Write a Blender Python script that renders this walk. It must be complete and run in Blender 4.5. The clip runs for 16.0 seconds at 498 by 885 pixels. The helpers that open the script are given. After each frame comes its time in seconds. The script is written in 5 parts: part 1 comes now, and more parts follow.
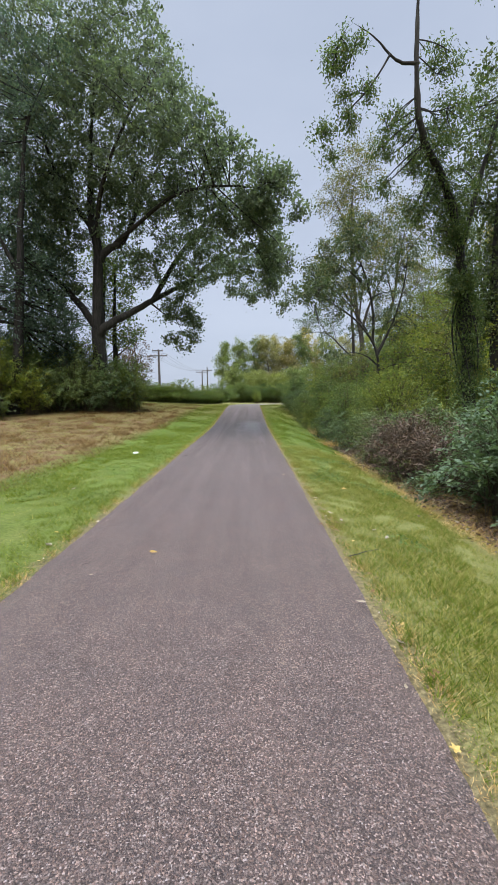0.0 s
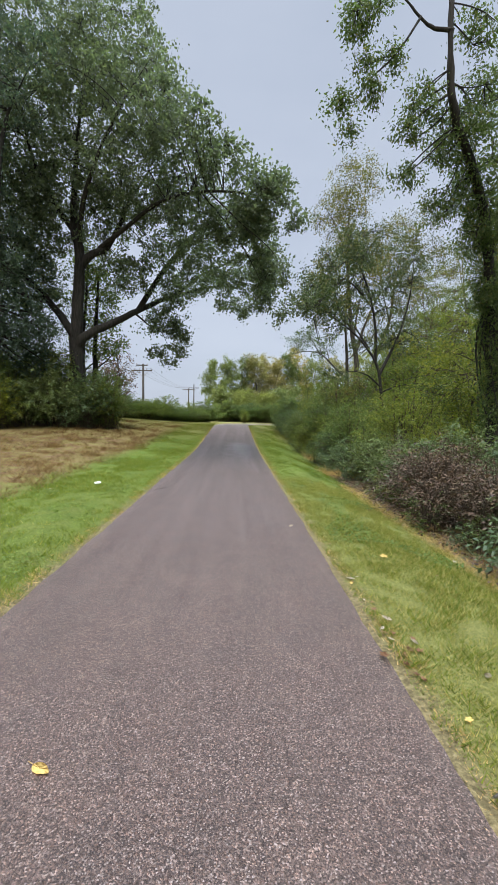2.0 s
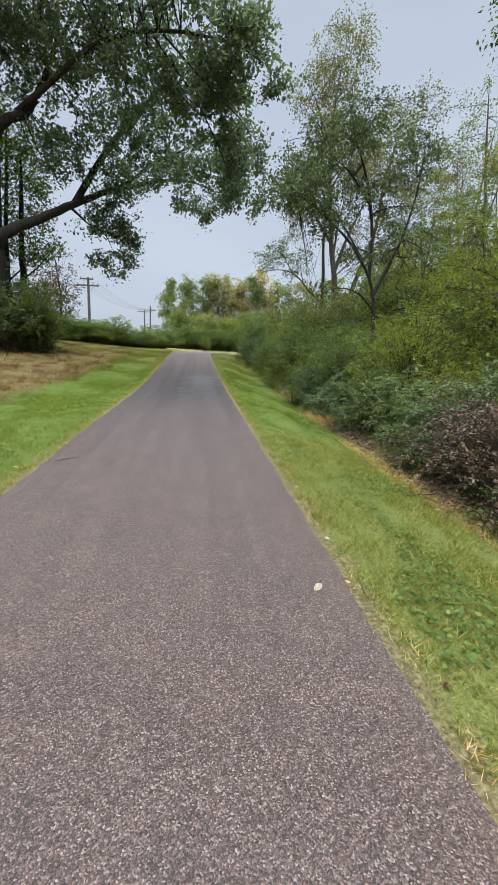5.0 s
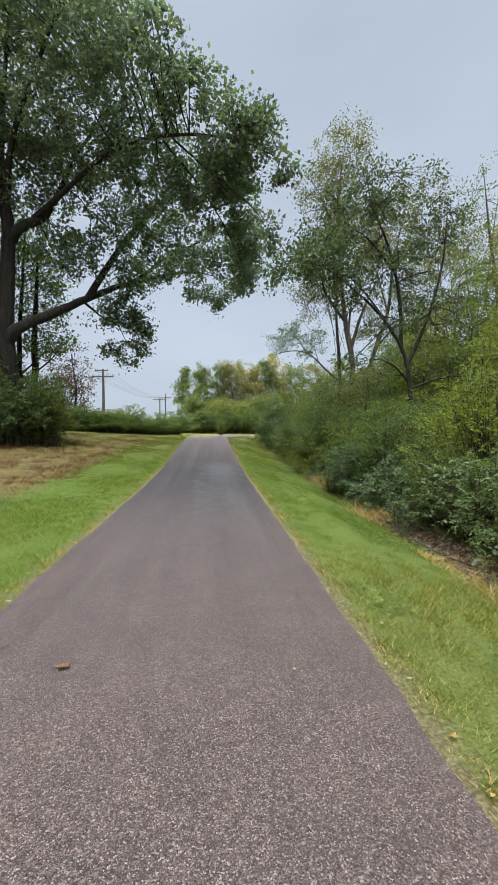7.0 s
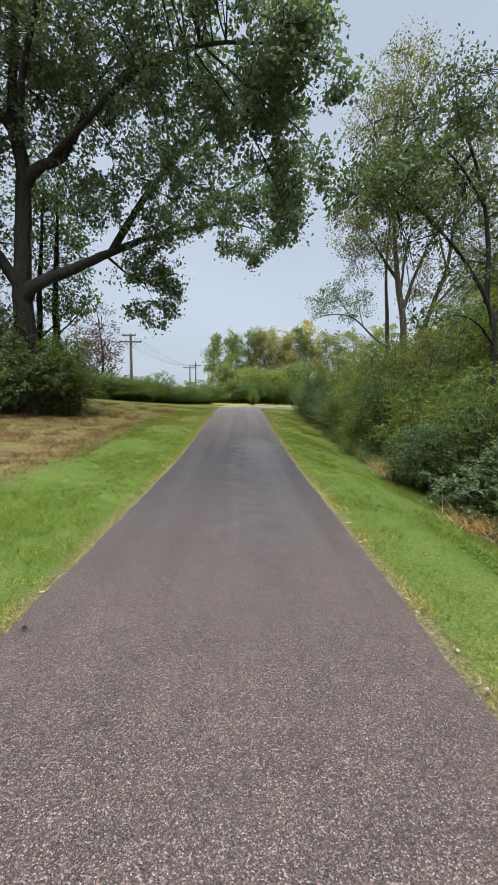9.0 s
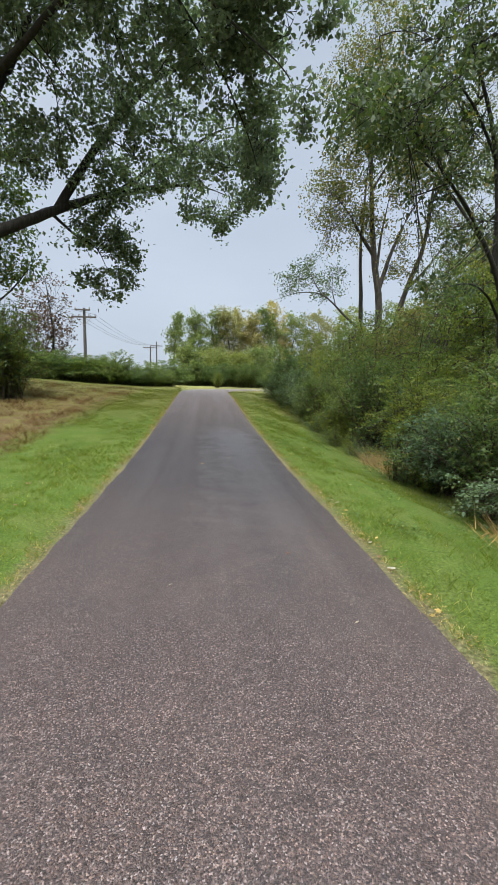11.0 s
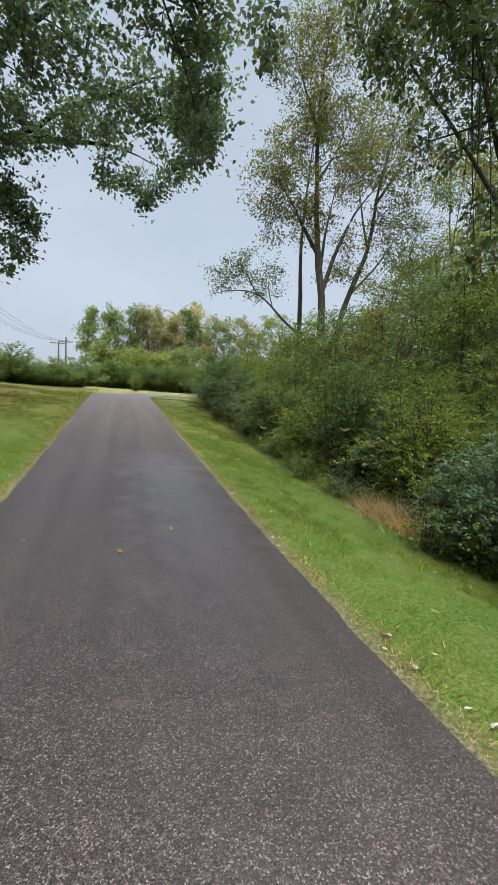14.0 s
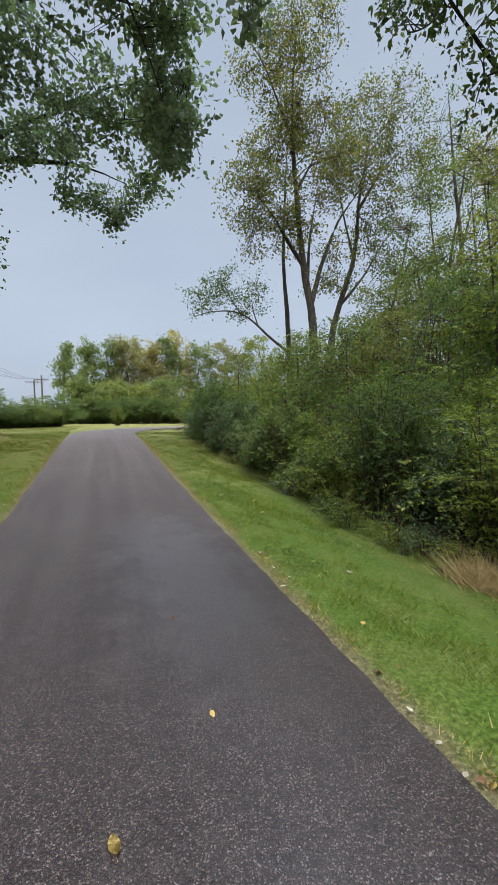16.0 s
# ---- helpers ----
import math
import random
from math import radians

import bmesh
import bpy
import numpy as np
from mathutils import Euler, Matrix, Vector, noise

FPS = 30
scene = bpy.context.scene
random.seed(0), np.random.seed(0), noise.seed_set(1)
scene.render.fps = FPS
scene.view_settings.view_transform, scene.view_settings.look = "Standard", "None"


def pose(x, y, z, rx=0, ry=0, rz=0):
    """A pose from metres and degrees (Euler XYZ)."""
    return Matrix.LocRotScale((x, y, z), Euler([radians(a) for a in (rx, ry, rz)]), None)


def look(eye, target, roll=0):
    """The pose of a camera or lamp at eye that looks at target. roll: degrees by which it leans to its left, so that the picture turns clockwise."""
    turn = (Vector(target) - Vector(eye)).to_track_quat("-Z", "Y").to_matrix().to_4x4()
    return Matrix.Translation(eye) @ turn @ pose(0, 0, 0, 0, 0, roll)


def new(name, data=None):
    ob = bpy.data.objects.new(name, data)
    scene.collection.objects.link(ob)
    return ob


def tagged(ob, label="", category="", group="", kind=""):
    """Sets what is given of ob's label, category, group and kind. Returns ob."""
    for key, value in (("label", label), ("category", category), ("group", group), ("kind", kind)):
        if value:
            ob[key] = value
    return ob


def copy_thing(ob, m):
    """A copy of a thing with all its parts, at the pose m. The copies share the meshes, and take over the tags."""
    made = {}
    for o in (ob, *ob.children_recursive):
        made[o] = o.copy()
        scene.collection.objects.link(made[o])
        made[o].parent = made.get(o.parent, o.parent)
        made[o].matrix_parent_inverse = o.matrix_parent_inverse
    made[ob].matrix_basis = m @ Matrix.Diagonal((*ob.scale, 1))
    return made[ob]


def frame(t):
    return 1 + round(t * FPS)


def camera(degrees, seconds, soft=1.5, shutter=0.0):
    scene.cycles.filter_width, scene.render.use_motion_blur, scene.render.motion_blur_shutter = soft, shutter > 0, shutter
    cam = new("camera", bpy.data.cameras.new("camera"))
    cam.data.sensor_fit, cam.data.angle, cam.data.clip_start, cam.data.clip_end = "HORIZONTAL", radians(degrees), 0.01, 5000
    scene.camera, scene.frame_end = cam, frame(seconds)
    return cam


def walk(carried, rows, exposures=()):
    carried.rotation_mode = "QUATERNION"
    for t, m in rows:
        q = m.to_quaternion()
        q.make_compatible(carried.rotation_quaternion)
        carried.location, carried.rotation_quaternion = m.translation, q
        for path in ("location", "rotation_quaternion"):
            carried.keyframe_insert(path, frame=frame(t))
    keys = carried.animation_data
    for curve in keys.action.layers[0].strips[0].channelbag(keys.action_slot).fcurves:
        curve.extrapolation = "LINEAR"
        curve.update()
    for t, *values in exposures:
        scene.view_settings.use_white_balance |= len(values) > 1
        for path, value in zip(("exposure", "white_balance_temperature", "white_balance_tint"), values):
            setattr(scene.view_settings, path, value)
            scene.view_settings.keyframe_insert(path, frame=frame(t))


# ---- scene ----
cam = camera(59.7, 16.0)
PATH = [
    (0, (0.496, -0.577, 1.431), (0.49, 1.412, 1.222), -0.8),
    (0.5, (0.458, 0.015, 1.466), (0.336, 1.992, 1.189), 0.6),
    (1, (0.366, 0.552, 1.464), (0.23, 2.526, 1.171), 0.9),
    (1.5, (0.343, 1.071, 1.423), (0.316, 3.058, 1.195), -0.1),
    (2, (0.354, 1.588, 1.449), (0.416, 3.583, 1.328), 0.9),
    (2.5, (0.392, 2.132, 1.422), (0.521, 4.122, 1.265), 1.7),
    (3, (0.411, 2.74, 1.448), (0.533, 4.723, 1.217), 3.1),
    (3.5, (0.39, 3.306, 1.441), (0.586, 5.266, 1.095), 3.2),
    (4, (0.374, 3.85, 1.421), (0.617, 5.791, 1.003), 1.4),
    (4.2, (0.335, 4.081, 1.4), (0.587, 6.02, 0.979), 2.9),
    (6.3, (0.437, 6.465, 1.361), (0.712, 8.395, 0.916), 0.9),
    (6.5, (0.419, 6.72, 1.391), (0.7, 8.657, 0.978), 0.4),
    (7, (0.315, 7.208, 1.399), (0.488, 9.199, 1.328), -0.3),
    (7.5, (0.25, 7.729, 1.387), (0.318, 9.727, 1.426), -0.6),
    (8, (0.177, 8.389, 1.438), (0.087, 10.387, 1.39), 1.6),
    (8.5, (0.098, 8.955, 1.441), (0.006, 10.948, 1.294), 1.4),
    (9, (0.114, 9.489, 1.447), (0.153, 11.478, 1.237), 0.6),
    (9.2, (0.057, 9.717, 1.441), (0.18, 11.709, 1.303), 1.1),
    (11.3, (-0.076, 11.692, 1.401), (0.153, 13.652, 1.076), 0.9),
    (11.5, (-0.079, 11.947, 1.443), (0.165, 13.902, 1.099), 0.5),
    (12, (-0.092, 12.496, 1.434), (0.209, 14.450, 1.136), -0.1),
    (12.5, (-0.071, 13.048, 1.381), (0.366, 14.978, 1.088), -0.6),
    (13, (-0.076, 13.688, 1.390), (0.422, 15.609, 1.143), 0.5),
    (13.5, (-0.113, 14.225, 1.383), (0.436, 16.134, 1.144), 2.3),
    (14, (-0.127, 14.790, 1.409), (0.456, 16.687, 1.167), 3.8),
    (14.5, (-0.130, 15.376, 1.392), (0.435, 17.283, 1.177), 2.3),
    (15, (-0.113, 15.813, 1.432), (0.500, 17.712, 1.305), 2.3),
    (15.5, (-0.101, 16.342, 1.447), (0.535, 18.237, 1.386), 1.1),
    (16, (-0.072, 16.846, 1.499), (0.575, 18.734, 1.362), -0.9),
]
walk(cam, [(t, look(eye, target, roll)) for t, eye, target, roll in PATH],
     exposures=[(0, 0.42, 6560, 15), (3, 0.42, 6800, 13), (6.5, 0.4, 6720, 10.5), (10, 0.44, 6720, 11), (14.5, 0.44, 6680, 10), (16, 0.28, 6520, 11.5)])

# ---- sky and light: a bright overcast day ----
world = bpy.data.worlds.new("overcast_sky")
scene.world = world
world.use_nodes = True
wn, wl = world.node_tree.nodes, world.node_tree.links
background = wn["Background"]
sky = wn.new("ShaderNodeTexSky")
sky.sky_type, sky.sun_disc = "NISHITA", False
sky.sun_elevation, sky.sun_rotation = radians(48), radians(200)
sky.air_density, sky.dust_density, sky.ozone_density = 1.0, 3.0, 1.5
cloud_coord = wn.new("ShaderNodeTexCoord")
cloud_map = wn.new("ShaderNodeMapping")
cloud_map.inputs["Scale"].default_value = (1.0, 1.0, 2.6)
cloud_noise = wn.new("ShaderNodeTexNoise")
cloud_noise.inputs["Scale"].default_value, cloud_noise.inputs["Detail"].default_value = 1.6, 5.0
cloud_ramp = wn.new("ShaderNodeValToRGB")
cloud_ramp.color_ramp.elements[0].position, cloud_ramp.color_ramp.elements[1].position = 0.3, 0.72
cloud_ramp.color_ramp.elements[0].color = (3.75, 4.5, 5.6, 1)
cloud_ramp.color_ramp.elements[1].color = (4.55, 5.3, 6.35, 1)
cloud_mix = wn.new("ShaderNodeMix")
cloud_mix.data_type = "RGBA"
cloud_mix.inputs["Factor"].default_value = 0.88
wl.new(cloud_coord.outputs["Generated"], cloud_map.inputs["Vector"])
wl.new(cloud_map.outputs["Vector"], cloud_noise.inputs["Vector"])
wl.new(cloud_noise.outputs["Fac"], cloud_ramp.inputs["Fac"])
wl.new(sky.outputs["Color"], cloud_mix.inputs["A"])
wl.new(cloud_ramp.outputs["Color"], cloud_mix.inputs["B"])
# an overcast sky grows brighter towards the zenith
sky_xyz = wn.new("ShaderNodeSeparateXYZ")
wl.new(cloud_coord.outputs["Generated"], sky_xyz.inputs["Vector"])
zenith = wn.new("ShaderNodeMapRange")
zenith.interpolation_type = "SMOOTHSTEP"
for key, value in (("From Min", 0.73), ("From Max", 1.0), ("To Min", 1.0), ("To Max", 15.0)):
    zenith.inputs[key].default_value = value
wl.new(sky_xyz.outputs["Z"], zenith.inputs["Value"])
brighten = wn.new("ShaderNodeVectorMath")
brighten.operation = "SCALE"
wl.new(cloud_mix.outputs["Result"], brighten.inputs[0])
wl.new(zenith.outputs["Result"], brighten.inputs["Scale"])
wl.new(brighten.outputs["Vector"], background.inputs["Color"])
background.inputs["Strength"].default_value = 0.1

sun_data = bpy.data.lights.new("sun", "SUN")
sun_data.energy, sun_data.angle, sun_data.color = 1.9, radians(25), (1.0, 0.96, 0.9)
sun = new("sun", sun_data)
sun.matrix_world = look((0, 0, 60), (14, 40, 0))


# ---- materials ----
class Nodes:
    """A small builder for node materials."""

    def __init__(self, name):
        self.mat = bpy.data.materials.new(name)
        self.mat.use_nodes = True
        self.tree = self.mat.node_tree
        self.bsdf = self.tree.nodes["Principled BSDF"]
        self.out = self.tree.nodes["Material Output"]
        self.pos = self.add("ShaderNodeNewGeometry")

    def add(self, kind, **values):
        node = self.tree.nodes.new(kind)
        for key, value in values.items():
            node.inputs[key.replace("_", " ")].default_value = value
        return node

    def link(self, a, b):
        self.tree.links.new(a, b)

    def noise(self, scale, detail=4.0, rough=0.55, vector=None):
        n = self.add("ShaderNodeTexNoise", Scale=scale, Detail=detail, Roughness=rough)
        self.link(vector or self.pos.outputs["Position"], n.inputs["Vector"])
        return n.outputs["Fac"]

    def ramp(self, fac, *stops):
        r = self.tree.nodes.new("ShaderNodeValToRGB")
        while len(r.color_ramp.elements) < len(stops):
            r.color_ramp.elements.new(0.5)
        for el, (place, col) in zip(r.color_ramp.elements, stops):
            el.position = place
            el.color = (*col, 1) if len(col) == 3 else col
        self.link(fac, r.inputs["Fac"])
        return r.outputs["Color"]

    def mix(self, fac, a, b, blend="MIX"):
        m = self.tree.nodes.new("ShaderNodeMix")
        m.data_type, m.blend_type = "RGBA", blend
        for key, value in (("Factor", fac), ("A", a), ("B", b)):
            if isinstance(value, (int, float)):
                m.inputs[key].default_value = value
            elif isinstance(value, tuple):
                m.inputs[key].default_value = (*value, 1)
            else:
                self.link(value, m.inputs[key])
        return m.outputs["Result"]

    def math(self, op, a, b=0.0, c=None):
        m = self.tree.nodes.new("ShaderNodeMath")
        m.operation = op
        for i, value in enumerate((a, b) if c is None else (a, b, c)):
            if isinstance(value, (int, float)):
                m.inputs[i].default_value = value
            else:
                self.link(value, m.inputs[i])
        return m.outputs[0]

    def bump(self, height, strength=0.5, distance=0.01):
        b = self.add("ShaderNodeBump", Strength=strength, Distance=distance)
        self.link(height, b.inputs["Height"])
        self.link(b.outputs["Normal"], self.bsdf.inputs["Normal"])

    def done(self, color, rough=0.8, spec=0.3):
        self.link(color, self.bsdf.inputs["Base Color"])
        if isinstance(rough, (int, float)):
            self.bsdf.inputs["Roughness"].default_value = rough
        else:
            self.link(rough, self.bsdf.inputs["Roughness"])
        self.bsdf.inputs["Specular IOR Level"].default_value = spec
        return self.mat


def leaf_material(name, dark, mid, light, through_light=0.35, rare=None, rough=0.5, spec=0.35):
    n = Nodes(name)
    col = n.ramp(n.pos.outputs["Random Per Island"], (0.0, dark), (0.5, mid), (0.93, light), (1.0, rare or light))
    col = n.mix(n.math("MULTIPLY", n.noise(0.6, 3), 0.9), col, n.mix(1.0, col, (0.72, 0.75, 0.7), "MULTIPLY"))
    each = n.add("ShaderNodeObjectInfo")
    col = n.mix(1.0, col, n.ramp(each.outputs["Random"], (0.0, (0.72, 0.8, 0.85)), (0.5, (1.0, 1.0, 1.0)), (1.0, (1.28, 1.16, 0.95))), "MULTIPLY")
    n.done(col, rough, spec)
    thin = n.add("ShaderNodeBsdfTranslucent")
    n.link(n.mix(1.0, col, (1.25, 1.3, 0.7), "MULTIPLY"), thin.inputs["Color"])
    both = n.tree.nodes.new("ShaderNodeMixShader")
    both.inputs["Fac"].default_value = through_light
    n.link(n.bsdf.outputs[0], both.inputs[1])
    n.link(thin.outputs[0], both.inputs[2])
    n.link(both.outputs[0], n.out.inputs["Surface"])
    return n.mat


def bark_material(name, dark, light, scale=1.0):
    n = Nodes(name)
    m = n.add("ShaderNodeMapping", Scale=(9 * scale, 9 * scale, 1.6 * scale))
    n.link(n.pos.outputs["Position"], m.inputs["Vector"])
    ridges = n.noise(1.0, 6, 0.65, m.outputs["Vector"])
    blotch = n.noise(0.9, 4)
    col = n.ramp(ridges, (0.32, dark), (0.66, light))
    col = n.mix(n.math("MULTIPLY", blotch, 0.4), col, (0.03, 0.034, 0.022))
    n.bump(ridges, 0.9, 0.05)
    return n.done(col, 0.9, 0.2)


def path_material():
    n = Nodes("chip_asphalt")
    chips = n.add("ShaderNodeTexVoronoi", Scale=185.0)
    n.link(n.pos.outputs["Position"], chips.inputs["Vector"])
    small = n.add("ShaderNodeTexVoronoi", Scale=380.0)
    n.link(n.pos.outputs["Position"], small.inputs["Vector"])
    sep, sep2 = n.add("ShaderNodeSeparateColor"), n.add("ShaderNodeSeparateColor")
    n.link(chips.outputs["Color"], sep.inputs["Color"])
    n.link(small.outputs["Color"], sep2.inputs["Color"])
    base = n.ramp(sep.outputs["Red"], (0.0, (0.012, 0.008, 0.007)), (0.38, (0.044, 0.033, 0.028)), (0.72, (0.1, 0.079, 0.067)), (0.9, (0.172, 0.142, 0.12)), (1.0, (0.32, 0.28, 0.25)))
    hue = n.ramp(sep.outputs["Green"], (0.0, (1.12, 0.95, 0.85)), (0.5, (1.0, 1.0, 1.0)), (1.0, (0.92, 1.0, 1.06)))
    base = n.mix(1.0, base, hue, "MULTIPLY")
    fine = n.ramp(sep2.outputs["Green"], (0.0, (0.028, 0.021, 0.018)), (0.6, (0.085, 0.068, 0.059)), (1.0, (0.25, 0.216, 0.192)))
    col = n.mix(0.2, base, fine)
    wide, mid = n.noise(0.35, 5, 0.6), n.noise(3.0, 5, 0.65)
    streak_map = n.add("ShaderNodeMapping", Scale=(2.6, 0.1, 1.0))
    n.link(n.pos.outputs["Position"], streak_map.inputs["Vector"])
    streak = n.noise(1.0, 4, 0.6, streak_map.outputs["Vector"])
    col = n.mix(1.0, col, n.ramp(streak, (0.3, (0.94, 0.93, 0.94)), (0.7, (1.05, 1.03, 1.02))), "MULTIPLY")
    col = n.mix(1.0, col, n.ramp(mid, (0.3, (0.86, 0.87, 0.88)), (0.7, (1.13, 1.1, 1.08))), "MULTIPLY")
    xyz = n.add("ShaderNodeSeparateXYZ")
    n.link(n.pos.outputs["Position"], xyz.inputs["Vector"])
    # lighter at both ends, darker between; far-end grazing sheen is painted into the colour
    length_tone = n.ramp(n.math("ADD", n.math("MULTIPLY", xyz.outputs["Y"], 0.025), n.math("MULTIPLY", wide, 0.1)),
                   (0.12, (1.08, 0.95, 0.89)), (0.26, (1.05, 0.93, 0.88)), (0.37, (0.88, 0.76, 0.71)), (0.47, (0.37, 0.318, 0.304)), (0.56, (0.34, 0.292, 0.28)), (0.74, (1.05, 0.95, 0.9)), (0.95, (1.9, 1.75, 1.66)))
    pale_chips = n.ramp(sep.outputs["Red"], (0.78, (0, 0, 0)), (1.0, (0.4, 0.4, 0.4)))
    col = n.mix(pale_chips, n.mix(1.0, col, length_tone, "MULTIPLY"), col)
    n.bump(n.math("ADD", n.math("MULTIPLY", chips.outputs["Distance"], -1.0), n.math("MULTIPLY", small.outputs["Distance"], -0.4)), 0.7, 0.007)
    rough = n.ramp(streak, (0.35, (0.62, 0.62, 0.62)), (0.7, (0.46, 0.46, 0.46)))
    patch = n.ramp(n.math("ADD", n.math("MULTIPLY", xyz.outputs["Y"], 0.02), n.math("MULTIPLY", mid, 0.06)), (0.28, (0, 0, 0)), (0.43, (1, 1, 1)), (0.46, (1, 1, 1)), (0.492, (0, 0, 0)))
    across = n.ramp(n.math("ADD", n.math("MULTIPLY", xyz.outputs["X"], 0.25), n.math("MULTIPLY", mid, 0.3)), (0.1, (0, 0, 0)), (0.27, (1, 1, 1)), (0.33, (1, 1, 1)), (0.5, (0, 0, 0)))
    # a thin damp film that evens out the chips, strongest along the middle of the dark stretch
    film = n.math("ADD", n.math("MULTIPLY", n.mix(1.0, patch, across, "MULTIPLY"), 0.62), n.math("MULTIPLY", n.ramp(wide, (0.3, (0.5, 0.5, 0.5)), (0.7, (1, 1, 1))), 0.16))
    n.link(film, n.bsdf.inputs["Coat Weight"])
    n.bsdf.inputs["Coat Roughness"].default_value = 0.33
    return n.done(col, rough, 0.35)


def ground_material():
    n = Nodes("verge_ground")
    xyz = n.add("ShaderNodeSeparateXYZ")
    n.link(n.pos.outputs["Position"], xyz.inputs["Vector"])
    fine, mid, wide = n.noise(38, 5, 0.7), n.noise(2.2, 5, 0.6), n.noise(0.4, 4)
    green = n.ramp(fine, (0.28, (0.028, 0.05, 0.009)), (0.5, (0.078, 0.125, 0.018)), (0.74, (0.16, 0.215, 0.04)))
    green = n.mix(n.ramp(mid, (0.42, (0, 0, 0)), (0.72, (0.5, 0.5, 0.5))), green, n.ramp(fine, (0.3, (0.09, 0.105, 0.024)), (0.7, (0.25, 0.23, 0.08))))
    parched = n.ramp(n.math("MULTIPLY", n.math("ADD", xyz.outputs["Y"], n.math("MULTIPLY", mid, 8.0)), 0.02), (0.14, (0.75, 0.75, 0.75)), (0.36, (0, 0, 0)))
    parched = n.mix(1.0, parched, n.ramp(n.math("MULTIPLY_ADD", xyz.outputs["X"], 0.1, 0.5), (0.45, (0.3, 0.3, 0.3)), (0.6, (1, 1, 1))), "MULTIPLY")
    green = n.mix(parched, green, n.ramp(fine, (0.3, (0.1, 0.1, 0.025)), (0.7, (0.3, 0.27, 0.1))))
    dry = n.ramp(fine, (0.25, (0.045, 0.026, 0.015)), (0.5, (0.155, 0.09, 0.05)), (0.75, (0.28, 0.18, 0.1)))
    dry = n.mix(n.ramp(n.noise(0.8, 5, 0.65), (0.45, (0, 0, 0)), (0.6, (0.85, 0.85, 0.85))), dry, n.ramp(fine, (0.3, (0.06, 0.032, 0.016)), (0.7, (0.2, 0.115, 0.06))))
    dry = n.mix(n.ramp(mid, (0.4, (0, 0, 0)), (0.62, (0.8, 0.8, 0.8))), dry, n.ramp(fine, (0.3, (0.1, 0.11, 0.025)), (0.7, (0.28, 0.26, 0.08))))
    floor = n.ramp(fine, (0.3, (0.025, 0.018, 0.011)), (0.55, (0.09, 0.06, 0.032)), (0.78, (0.22, 0.15, 0.075)))
    wob = n.math("MULTIPLY", n.math("SUBTRACT", mid, 0.5), 1.6)
    x = n.math("ADD", xyz.outputs["X"], wob)
    # dry meadow past the mown strip, then leaf litter under the brush
    left = n.ramp(n.math("MULTIPLY_ADD", x, -0.1, 0.0), (0.34, (0, 0, 0)), (0.44, (1, 1, 1)))
    far_green = n.ramp(n.math("MULTIPLY", n.math("ADD", xyz.outputs["Y"], wob), 0.02), (0.6, (1, 1, 1)), (0.78, (0.25, 0.25, 0.25)))
    col = n.mix(n.mix(1.0, left, far_green, "MULTIPLY"), green, dry)
    near_right = n.ramp(n.math("MULTIPLY", x, 0.1), (0.29, (0, 0, 0)), (0.35, (1, 1, 1)))
    col = n.mix(n.mix(1.0, near_right, n.ramp(n.math("MULTIPLY", xyz.outputs["Y"], 0.02), (0.15, (1, 1, 1)), (0.3, (0.2, 0.2, 0.2))), "MULTIPLY"), col, dry)
    right = n.ramp(n.math("MULTIPLY", x, 0.1), (0.43, (0, 0, 0)), (0.5, (1, 1, 1)))
    near_y = n.ramp(n.math("MULTIPLY", xyz.outputs["Y"], 0.02), (0.68, (1, 1, 1)), (0.74, (0, 0, 0)))
    col = n.mix(n.mix(1.0, right, near_y, "MULTIPLY"), col, floor)
    # paler, yellowing grass on the rise and the far field
    rise = n.ramp(n.math("MULTIPLY", n.math("ADD", xyz.outputs["Y"], n.math("MULTIPLY", wob, 3.0)), 0.02), (0.46, (0, 0, 0)), (0.66, (0.8, 0.8, 0.8)))
    col = n.mix(rise, col, n.ramp(fine, (0.3, (0.12, 0.115, 0.03)), (0.7, (0.3, 0.26, 0.09))))
    # worn, dusty margin with dead thatch along both path edges
    margin = n.math("ADD", n.math("ABSOLUTE", xyz.outputs["X"]), n.math("MULTIPLY", n.math("SUBTRACT", n.noise(5, 4, 0.6), 0.5), 0.35))
    worn = n.ramp(n.math("MULTIPLY", margin, 0.2), (0.266, (0.75, 0.75, 0.75)), (0.292, (0, 0, 0)))
    worn_end = n.ramp(n.math("MULTIPLY", xyz.outputs["Y"], 0.02), (0.6, (1, 1, 1)), (0.7, (0, 0, 0)))
    col = n.mix(n.mix(1.0, worn, worn_end, "MULTIPLY"), col, n.ramp(fine, (0.3, (0.06, 0.045, 0.028)), (0.5, (0.16, 0.12, 0.068)), (0.72, (0.32, 0.25, 0.14))))
    n.bump(n.math("ADD", fine, mid), 0.8, 0.05)
    return n.done(col, 0.95, 0.1)


def plain_material(name, a, b, scale=8.0, rough=0.7, spec=0.3, metal=0.0):
    n = Nodes(name)
    fac = n.noise(scale, 5, 0.6)
    n.bump(fac, 0.3, 0.01)
    n.bsdf.inputs["Metallic"].default_value = metal
    return n.done(n.ramp(fac, (0.3, a), (0.7, b)), rough, spec)


